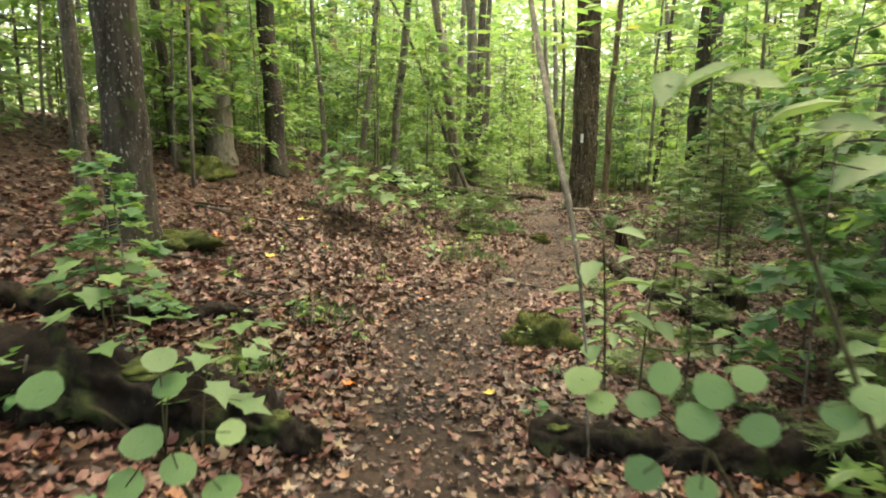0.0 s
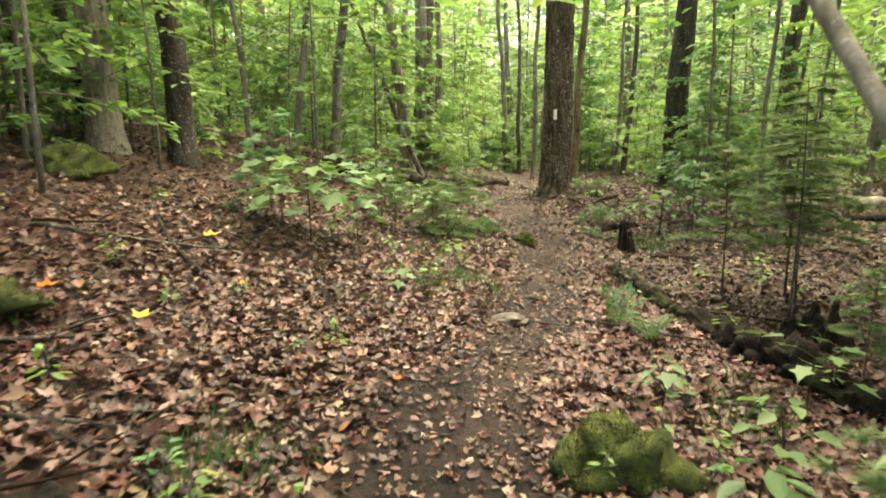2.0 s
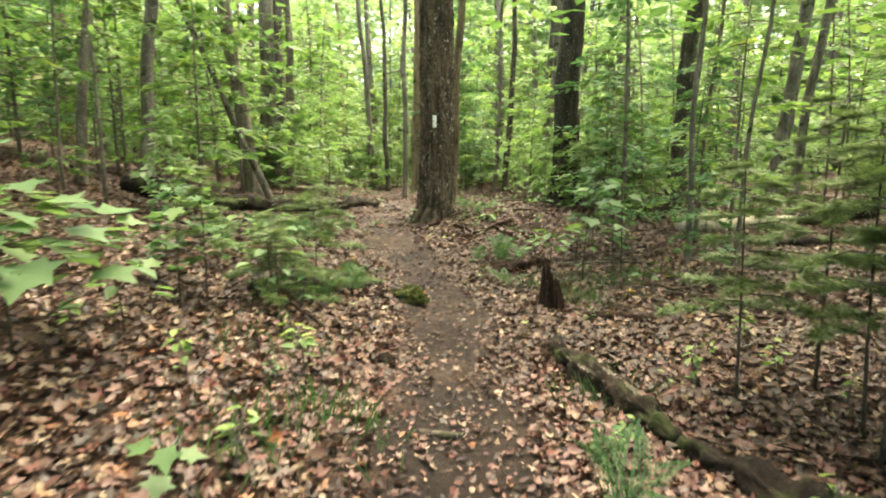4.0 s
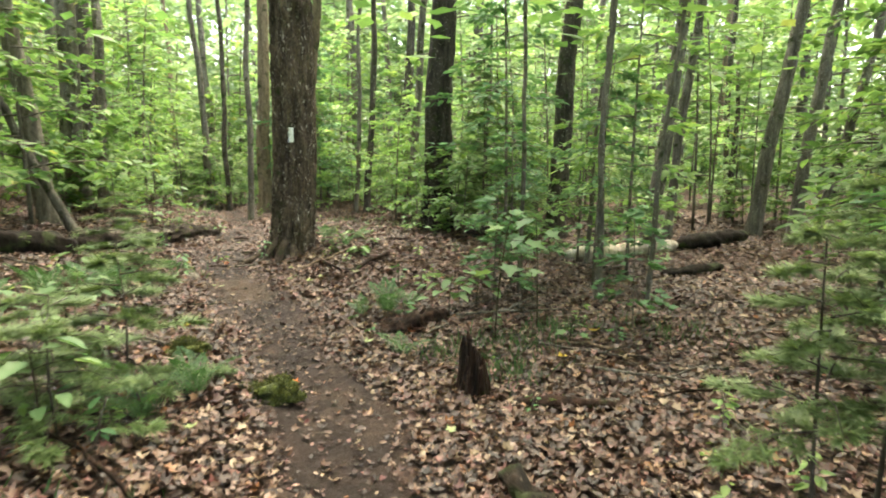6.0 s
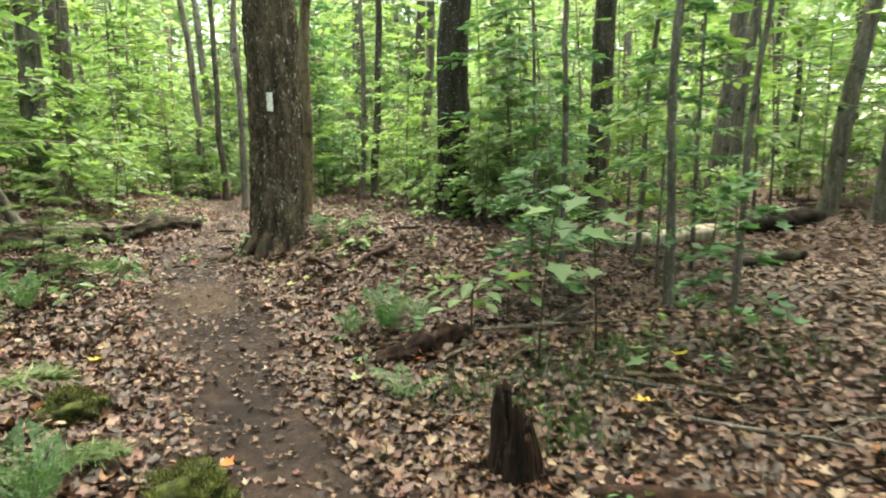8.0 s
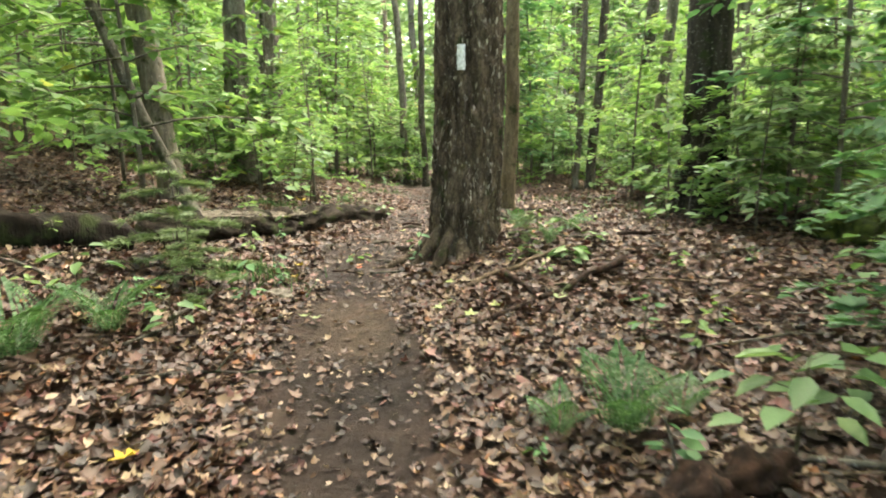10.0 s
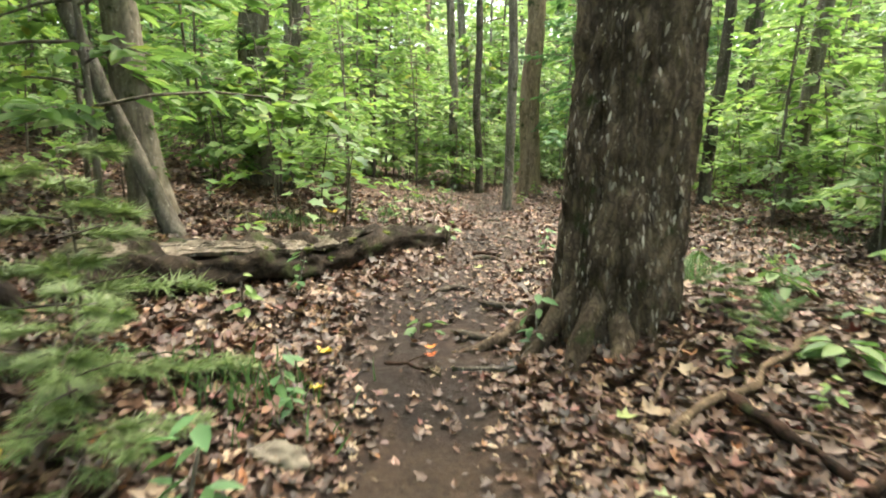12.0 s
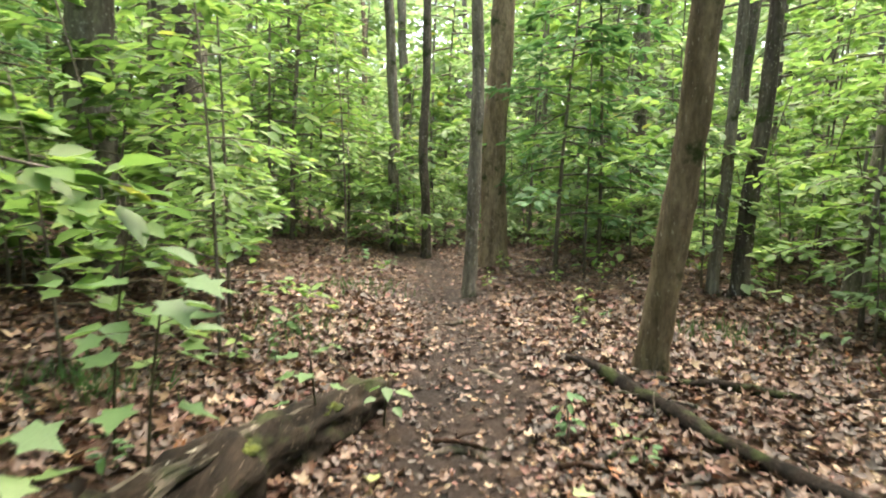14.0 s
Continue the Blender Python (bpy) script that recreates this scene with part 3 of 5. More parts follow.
# ---- undergrowth: saplings ----
LEAF_OBJ = leaf_material("single_green_leaf", [(0.0, (0.085, 0.18, 0.066)), (0.6, (0.125, 0.235, 0.092)), (1.0, (0.18, 0.29, 0.108))], 0.45, 0.5, False)


def sapling_meshes(height, seed, branches, per_branch, leaf, low, shape=OVAL, tris=OVAL_T, mat=LEAF, reach=1.2, dia=0.05, lean=0.06, up=0.25):
    """Stem with side branches, and its layers of leaves, lying flat."""
    rng = np.random.default_rng(seed)
    made = []
    la = rng.uniform(0, 6.28)
    stem = [(math.cos(la) * lean * height * u * u, math.sin(la) * lean * height * u * u, height * u - 0.05) for u in np.linspace(0, 1, 9)]
    made.append(tube(stem, [dia / 2 * (1 - 0.8 * u) + 0.003 for u in np.linspace(0, 1, 9)], 7, 0.12, 8, seed))
    P, N, H = [], [], []
    for b in range(branches):
        u = low + (1 - low) * (b + rng.uniform(0, 1)) / branches
        a = b * 2.4 + rng.normal(0, 0.4)
        length = reach * (1.15 - 0.7 * u) * rng.uniform(0.6, 1.2)
        o = np.array([np.interp(u, np.linspace(0, 1, 9), [q[k] for q in stem]) for k in range(3)])
        d = np.array([math.cos(a), math.sin(a), 0])
        rise = rng.uniform(-0.05, up)
        line = [o + d * length * w + np.array([0, 0, length * (rise * w * 1.6 - 0.3 * w * w)]) for w in np.linspace(0, 1, 5)]
        made.append(tube(line, [dia * 0.22 * (1 - 0.8 * w) + 0.0015 for w in np.linspace(0, 1, 5)], 4, close=False))
        side = np.array([-d[1], d[0], 0])
        w = rng.uniform(0.15, 1.05, per_branch) ** 0.8
        off = rng.normal(0, 0.2, per_branch) * length * (1.15 - w)
        p = o + d * (length * w)[:, None] + side * off[:, None]
        p[:, 2] += length * (rise * w * 1.6 - 0.3 * w * w) + rng.normal(0, 0.03, per_branch) - 0.2 * np.abs(off)
        P.append(p)
        N.append(np.stack([rng.normal(0, 0.3, per_branch), rng.normal(0, 0.3, per_branch), np.ones(per_branch)], -1) + d * 0.25)
        H.append(d + side * np.sign(off)[:, None] * 0.9 + rng.normal(0, 0.3, (per_branch, 3)) - np.array([0, 0, 0.25]))
    P, N, H = np.concatenate(P), np.concatenate(N), np.concatenate(H)
    st = mesh_from("stem", *made[0], [BARK_GREY], True), mesh_from("branchwork", *join(*made[1:]), [BARK_GREY], True)
    fo = scatter_mesh("foliage", shape, tris, P, turns_from(N, H, rng), rng.uniform(0.7, 1.25, len(P)) * leaf, [mat])
    return (*st, fo)


def sapling(x, y, meshes, turn, size, label, name="sapling", cat="sapling", group="saplings of the wood"):
    e = new(name)
    e.matrix_basis = pose(x, y, gz(x, y), 0, 0, turn) @ Matrix.Scale(size, 4)
    tagged(e, label, cat, group)
    put("stem", meshes[0], e)
    for word, me in zip(("branchwork", "foliage"), meshes[1:]):
        tagged(put(word, me, e), kind="stuff")
    return e


def open_floor(x, y):
    """The stretches of the plan that are clear of undergrowth."""
    t = float(np.interp(y, TRAIL_Y, TRAIL_X))
    left = 5.2 if y < -2 else 2.6 if y < 9 else 0.8
    right = 1.6 if y < -6.5 else 5.0 if y < 0.5 else 2.2 if y < 6 else 0.8
    return t - left < x < t + right


NEAR = [sapling_meshes(3.0 + 0.35 * i, 100 + i, 22, 40, 0.15, 0.18, mat=(LEAF, LEAF_YOUNG, LEAF_SHADE)[i % 3], reach=1.25) for i in range(7)]
WIDE = [sapling_meshes(6.5 + 0.5 * i, 130 + i, 30, 24, 0.27, 0.04, DIAMOND, DIAMOND_T, (LEAF_HAZED, LEAF_YOUNG)[i % 2], 2.2, 0.12, 0.04) for i in range(6)]
# paler leaf colours brighten these low shrubs where little light gets in
LOWS = [sapling_meshes(1.1 + 0.15 * i, 160 + i, 11, 22, 0.13, 0.15, mat=(LEAF_HAZED, LEAF, LEAF_YOUNG)[i % 3], reach=0.6, dia=0.018, lean=0.15) for i in range(6)]
rng = random.Random(11)
made = 0
while made < 120:
    x, y = rng.uniform(-11, 12), rng.uniform(-17, 17)
    if open_floor(x, y) or (y < -13.5 and abs(x) < 3) or (x > 1.5 and y > -1 and rng.random() < 0.65):
        continue
    made += 1
    x += 1.1 if -12.5 < y < -9 and 0.5 < x < 1.6 else 0.0
    sapling(x, y, NEAR[made % 7], rng.uniform(0, 360), rng.uniform(0.7, 1.25), "leafy green understory sapling among the trees")
made = 0
while made < 170:
    x, y = rng.uniform(-30, 30), rng.uniform(-20, 42)
    if open_floor(x, y) or (abs(x) < 8 and y < 11):
        continue
    made += 1
    sapling(x, y, WIDE[made % 6], rng.uniform(0, 360), rng.uniform(0.8, 1.4), "young green-leaved tree deep in the wood", "young_tree", "tree", "young trees of the wood")
made = 0
while made < 95:
    x, y = rng.uniform(-9, 10), rng.uniform(-14, 13)
    if open_floor(x, y) and rng.random() < 0.93 or off_trail(x, y) < 1.2:
        continue
    made += 1
    sapling(x, y, LOWS[made % 6], rng.uniform(0, 360), rng.uniform(0.6, 1.2), "low leafy green shrub on the forest floor", "shrub", "shrub", "low shrubs")

for x0, x1, y0, y1, count in ((1.7, 6.5, 5.3, 11.5, 46), (-7.0, -2.9, 4.2, 11.5, 28), (2.4, 6.5, 1.5, 5.0, 26), (-3.0, 2.0, 9.6, 14.0, 28), (-8.0, -4.9, -9.0, -1.0, 20), (2.0, 6.5, -13.0, -7.0, 24), (5.0, 13.0, 1.2, 6.5, 30)):
    for k in range(count):
        sapling(rng.uniform(x0, x1), rng.uniform(y0, y1), LOWS[k % 6], rng.uniform(0, 360), rng.uniform(0.7, 1.35), "low leafy green shrub on the forest floor", "shrub", "shrub", "low shrubs")

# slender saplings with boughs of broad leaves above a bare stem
BOUGHS = [sapling_meshes(4.2 + 0.4 * i, 170 + i, 15, 20, 0.17, 0.34, mat=(LEAF_YOUNG, LEAF, LEAF_HAZED)[i % 3], reach=1.5, dia=0.045, lean=0.08, up=0.2) for i in range(6)]
for x0, x1, y0, y1, count in ((4.4, 10.5, 0.5, 5.0, 14), (-7.5, -3.6, -3.0, 6.0, 14), (-4.5, 4.0, 9.0, 15.0, 16), (-8.0, -4.6, -10.0, -3.5, 8), (2.6, 6.5, -11.0, -5.5, 5), (4.5, 12.0, 4.5, 12.0, 12)):
    for k in range(count):
        x, y = rng.uniform(x0, x1), rng.uniform(y0, y1)
        x += 1.6 * (1 if x > -0.9 else -1) if off_trail(x, y) < 1.5 else 0.0
        sapling(x, y, BOUGHS[k % 6], rng.uniform(0, 360), rng.uniform(0.75, 1.2), "slender sapling with flat layers of bright green leaves")

# trees standing further back; those before y -17 are unseen, added for shade
FAR_TRUNKS = [trunk_mesh("trunk", (0.5 * math.sin(i), 0.5 * math.cos(2 * i), ), 0.07 + 0.022 * i, 0.04, 14, (BARK_GREY, BARK_DARK, BARK_GREY, BARK_BROWN)[i % 4], 9, 12, 0.3, 60 + i, 0.12, 0.25) for i in range(8)]
made = 0
while made < 150:
    x, y = rng.uniform(-30, 30), rng.uniform(-28, 46)
    if open_floor(x, y) or (abs(x) < 7 and -17 < y < 9) or abs(x + 1.4) < 0.6:
        continue
    made += 1
    e = new("tree")
    e.matrix_basis = pose(x, y, gz(x, y), rng.uniform(-2, 2), rng.uniform(-2, 2), rng.uniform(0, 360))
    tagged(e, "tall slim forest tree further back in the wood", "tree", "trees of the wood")
    put("trunk", FAR_TRUNKS[made % 8], e)
    put("crown", FAR_CROWNS[made % 4], e)

# the wood goes on behind, too far off to tell its trees apart
def far_woods(count, seed, near, far):
    rng = np.random.default_rng(seed)
    n = 1300
    a, d = rng.uniform(0, 2 * np.pi, n), rng.uniform(near, far, n)
    a = np.where(rng.uniform(0, 1, n) < 0.65, rng.uniform(0.3, 2.85, n), a)
    mid = np.stack([d * np.cos(a), 10 + d * np.sin(a), np.abs(rng.uniform(-0.1, 1, n)) ** 1.25 * 15], -1)
    k = rng.integers(0, n, count)
    p = mid[k] + rng.normal(0, 1, (count, 3)) * (1.6, 1.6, 0.7)
    p = p[(p[:, 1] > 12) | (np.abs(p[:, 0]) > 17) | (p[:, 1] < -24)]
    count = len(p)
    p[:, 2] += ground_z(p[:, 0], p[:, 1])
    nrm = np.stack([rng.normal(0, 0.5, count), rng.normal(0, 0.5, count), np.ones(count)], -1)
    return scatter_mesh("far_woods", DIAMOND, DIAMOND_T, p, turns_from(nrm, rng.normal(0, 1, (count, 3)), rng), rng.uniform(0.35, 0.8, count), [LEAF_HAZED])


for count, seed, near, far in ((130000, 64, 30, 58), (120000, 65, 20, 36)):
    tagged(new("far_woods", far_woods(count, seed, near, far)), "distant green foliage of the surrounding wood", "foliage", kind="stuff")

# beech-like saplings at the trail
SIDE = sapling_meshes(2.4, 201, 14, 26, 0.12, 0.3, mat=LEAF_YOUNG, reach=0.8, dia=0.02, up=0.15)
BRIGHT = sapling_meshes(2.6, 202, 18, 26, 0.11, 0.2, mat=LEAF_YOUNG, reach=0.75, dia=0.025)
MAPLES = [sapling_meshes(1.7 + 0.2 * i, 210 + i, 13, 14, 0.17, 0.25, MAPLE, MAPLE_T, (LEAF_SHADE, LEAF_YOUNG)[i % 2], 0.75, 0.018, 0.1, 0.1) for i in range(3)]
for x, y, kind, turn, size in ((1.85, -2.6, MAPLES[0], 0, 0.72), (2.7, -3.9, MAPLES[2], 10, 0.6), (-2.6, -4.3, MAPLES[1], 33, 0.5), (-2.5, -5.3, MAPLES[0], 100, 0.5), (-2.25, -12.35, MAPLES[2], 60, 0.5), (-3.0, -11.6, MAPLES[1], 10, 0.5), (1.4, -11.2, MAPLES[2], 60, 0.8), (1.7, -12.9, MAPLES[1], 160, 1.0), (2.0, -9.6, MAPLES[0], 20, 0.9), (-3.4, -6.5, MAPLES[0], 200, 0.7), (-2.6, 2.9, MAPLES[1], 45, 0.8), (2.35, -2.0, NEAR[2], 20, 0.55), (3.3, -2.3, NEAR[5], 80, 0.6), (4.2, -0.5, NEAR[1], 10, 0.7), (-2.05, 3.6, BRIGHT, 40, 0.9), (-2.3, 4.6, BRIGHT, 140, 1.0),
                               (3.4, 1.4, NEAR[3], 200, 0.7), (1.7, 6.2, SIDE, 0, 1.1), (1.2, 7.4, SIDE, 90, 1.2), (2.7, 4.6, NEAR[4], 30, 0.8), (1.5, 8.6, BRIGHT, 250, 1.3), (-1.9, 8.6, BRIGHT, 33, 1.2), (-1.2, 12.5, NEAR[0], 70, 1.2)):
    sapling(x, y, kind, turn, size, "leafy green sapling standing beside the footpath")


# ---- hemlock saplings with fine needles ----
def hemlock_meshes(height, seed, branches=26, reach=0.75, low=0.12):
    rng = np.random.default_rng(seed)
    stem = [(0.03 * math.sin(3 * u), 0.04 * u, height * u - 0.05) for u in np.linspace(0, 1, 8)]
    made = [tube(stem, [0.012 * (1 - 0.85 * u) * height / 2 + 0.002 for u in np.linspace(0, 1, 8)], 6)]
    P, H = [], []
    for b in range(branches):
        u = low + (1 - low) * b / branches
        a = b * 2.4 + rng.normal(0, 0.3)
        length = reach * (1.1 - u) * rng.uniform(0.7, 1.2) + 0.1
        o = np.array([0, 0, height * u])
        d = np.array([math.cos(a), math.sin(a), 0])
        side = np.array([-d[1], d[0], 0])
        made.append(tube([o, o + d * length * 0.5 + (0, 0, 0.02), o + d * length + (0, 0, -0.12 * length)], [0.005, 0.003, 0.001], 4, close=False))
        for k in range(int(10 + 12 * length)):
            w = rng.uniform(0.12, 1)
            s = rng.choice([-1, 1])
            tl = length * 0.35 * (1.15 - w)
            q = o + d * length * w + np.array([0, 0, -0.12 * length * w * w])
            tip = q + (d * 0.6 + side * s * 0.8) * tl + np.array([0, 0, -0.05 * tl])
            m = 46
            t = rng.uniform(0, 1, m)
            P.append(q + (tip - q) * t[:, None])
            H.append((d * 0.7 + side * s * 0.3) + rng.normal(0, 0.65, (m, 3)) * (1, 1, 0.4))
    P, H = np.concatenate(P), np.concatenate(H)
    N = np.stack([rng.normal(0, 0.4, len(P)), rng.normal(0, 0.4, len(P)), np.ones(len(P))], -1)
    needle = [(0, 0.055, 0), (0, -0.055, 0), (1, 0, 0)]
    stem, twigs = mesh_from("stem", *made[0], [BARK_DARK], True), mesh_from("branchwork", *join(*made[1:]), [BARK_DARK], True)
    return stem, twigs, scatter_mesh("foliage", needle, BLADE_T, P, turns_from(N, H, rng), rng.uniform(0.04, 0.085, len(P)), [NEEDLE])


HEM = [hemlock_meshes(2.1, 301, 24, 0.7, 0.42), hemlock_meshes(1.5, 302, 18, 0.55, 0.4), hemlock_meshes(0.8, 303, 14, 0.45, 0.05), hemlock_meshes(3.2, 304, 34, 1.0, 0.2)]
for x, y, k, turn, size in ((1.55, -7.75, 0, 0, 1.0), (1.25, -7.0, 1, 45, 1.0), (1.9, -6.8, 0, 220, 0.9), (1.75, -7.4, 1, 70, 1.1), (1.35, -9.3, 1, 200, 0.6), (2.4, -8.3, 0, 120, 1.1), (1.7, -10.2, 1, 30, 1.0), (0.75, -11.0, 2, 0, 1.1), (1.5, -12.0, 2, 90, 1.2),
                            (-2.1, -0.75, 2, 40, 1.1), (-1.75, -1.25, 2, 140, 0.7), (3.5, 1.6, 3, 0, 1.0), (3.9, 2.3, 3, 100, 0.9), (-2.2, -5.6, 1, 60, 0.75), (-1.85, -4.9, 2, 10, 0.8), (0.55, 0.25, 2, 0, 0.35), (0.55, -0.05, 2, 80, 0.28), (5.2, -4.3, 1, 0, 0.8), (-1.5, -4.6, 2, 33, 1.2), (-1.7, -5.3, 2, 200, 1.0)):
    sapling(x, y, HEM[k], turn, size, "small hemlock with fine dark green needles", "hemlock_sapling", "conifer", "hemlock saplings")

# ---- broad-leaved plants close to the trail, leaf by leaf ----
LEAF_MAPLE = scatter_mesh("leaf", [(a, b, c - 0.25 * (a - 0.3) ** 2) for a, b, c in MAPLE], MAPLE_T, [(0, 0, 0)], np.eye(3)[None], [1.0], [LEAF_OBJ])
LEAF_ROUND = scatter_mesh("leaf", ROUND, ROUND_T, [(0, 0, 0)], np.eye(3)[None], [1.0], [LEAF_OBJ])
LEAF_OVAL = scatter_mesh("leaf", [(a, b * 1.15, c - 0.2 * (a - 0.3) ** 2) for a, b, c in OVAL], OVAL_T, [(0, 0, 0)], np.eye(3)[None], [1.0], [LEAF_OBJ])


def plant(x, y, height, count, leaf, size, spread, seed, label, lean=0.1, z=None, low=0.45, name="woodland_plant"):
    rng = random.Random(seed)
    base = gz(x, y) if z is None else z
    e = new(name)
    e.location = (x, y, base)
    tagged(e, label, "plant", "broad-leaved plants")
    a0 = rng.uniform(0, 6.28)
    line = [Vector((math.cos(a0) * lean * height * u * u, math.sin(a0) * lean * height * u * u, height * u - 0.04)) for u in np.linspace(0, 1, 7)]
    made = [tube(line, [0.006 * (1.2 - u * 0.8) + 0.001 for u in np.linspace(0, 1, 7)], 6)]
    for i in range(count):
        u = low + (1 - low) * (i + 1) / count
        k = min(int(u * 6), 5)
        o = line[k].lerp(line[k + 1], u * 6 - k)
        a = a0 + i * 2.4 + rng.uniform(-0.4, 0.4)
        r = spread * rng.uniform(0.35, 1.0) * (1.25 - 0.6 * u)
        tip = o + Vector((math.cos(a) * r, math.sin(a) * r, r * rng.uniform(0.0, 0.3)))
        made.append(tube([o, o.lerp(tip, 0.5) + Vector((0, 0, 0.01)), tip], [0.0025, 0.002, 0.0015], 4, close=False))
        ob = put("leaf", leaf, e)
        ob.matrix_basis = Matrix.Translation(tip) @ Euler((rng.uniform(-0.35, 0.35), rng.uniform(-0.05, 0.45), a + rng.uniform(-0.5, 0.5))).to_matrix().to_4x4() @ Matrix.Scale(size * rng.uniform(0.75, 1.2), 4)
    v, f = join(*made)
    put("stem", mesh_from("stem", v, f, [STEM], True), e)
    return e


def leaning_twig(name, label, foot, leaves, leaf, size, face, seed):
    """A bent twig from its foot, with single leaves hanging where the twig carries them."""
    rng = random.Random(seed)
    foot = Vector((foot[0], foot[1], gz(*foot)))
    e = new(name)
    e.location = foot
    tagged(e, label, "shrub", "broad-leaved plants")
    made = []
    spots = [Vector(q) - foot for q in leaves]
    mid = sum(spots, Vector()) / len(spots)
    hub = mid * 0.93 + Vector((0, 0, -0.03))
    made.append(tube([Vector((0, 0, -0.04)), hub * 0.5 + Vector((0, 0, 0.08)), hub], [0.009, 0.007, 0.005], 6))
    for q in spots:
        put("stalk", mesh_from("stalk", *tube([hub, hub.lerp(q, 0.5) + Vector((0, 0, 0.03)), q], [0.003, 0.002, 0.0015], 5), [STEM], True), e)
        ob = put("leaf", leaf, e)
        s = size * rng.uniform(0.85, 1.15)
        n = Vector((face[0] + rng.uniform(-0.3, 0.3), face[1] + rng.uniform(-0.3, 0.3), face[2])).normalized()
        h = Vector((rng.uniform(-1, 1), rng.uniform(-0.4, 0.4), rng.uniform(-0.5, 0.2)))
        h = (h - n * h.dot(n)).normalized()
        r = Matrix((h, n.cross(h), n)).transposed().to_4x4()
        ob.matrix_basis = Matrix.Translation(q - h * s * 0.5) @ r @ Matrix.Scale(s, 4)
    v, f = join(*made)
    put("stem", mesh_from("stem", v, f, [STEM], True), e)


ROUND_LABEL = "low shrub with round bright green leaves beside the trail"
leaning_twig("round_leaved_shrub", ROUND_LABEL, (0.75, -13.15), [(0.083, -13.68, 0.681), (0.127, -13.697, 0.637), (0.263, -13.685, 0.704), (0.219, -13.702, 0.644), (0.363, -13.708, 0.689), (0.33, -13.725, 0.625), (0.431, -13.712, 0.726), (0.45, -13.752, 0.63), (0.602, -13.732, 0.669), (0.658, -13.739, 0.712), (0.226, -13.717, 0.486), (0.345, -13.741, 0.476)], LEAF_ROUND, 0.085, (-0.15, -0.75, 0.65), 5)
leaning_twig("round_leaved_shrub", ROUND_LABEL, (-1.0, -13.55), [(-0.876, -13.965, 0.551), (-0.803, -13.945, 0.485), (-0.881, -14.019, 0.471), (-0.714, -13.916, 0.431), (-0.722, -13.857, 0.543), (-0.853, -13.894, 0.66), (-0.879, -13.89, 0.719), (-1.045, -14.054, 0.69)], LEAF_ROUND, 0.088, (0.1, -0.6, 0.75), 6)
leaning_twig("leafy_branch", "overhanging branch with large green leaves at the trail", (1.15, -13.2), [(0.277, -13.874, 1.342), (0.212, -13.862, 1.325), (0.35, -13.887, 1.329), (0.431, -13.903, 1.278), (0.496, -13.923, 1.248), (0.525, -13.931, 1.173)], LEAF_OVAL, 0.125, (-0.1, -0.4, 0.85), 7)


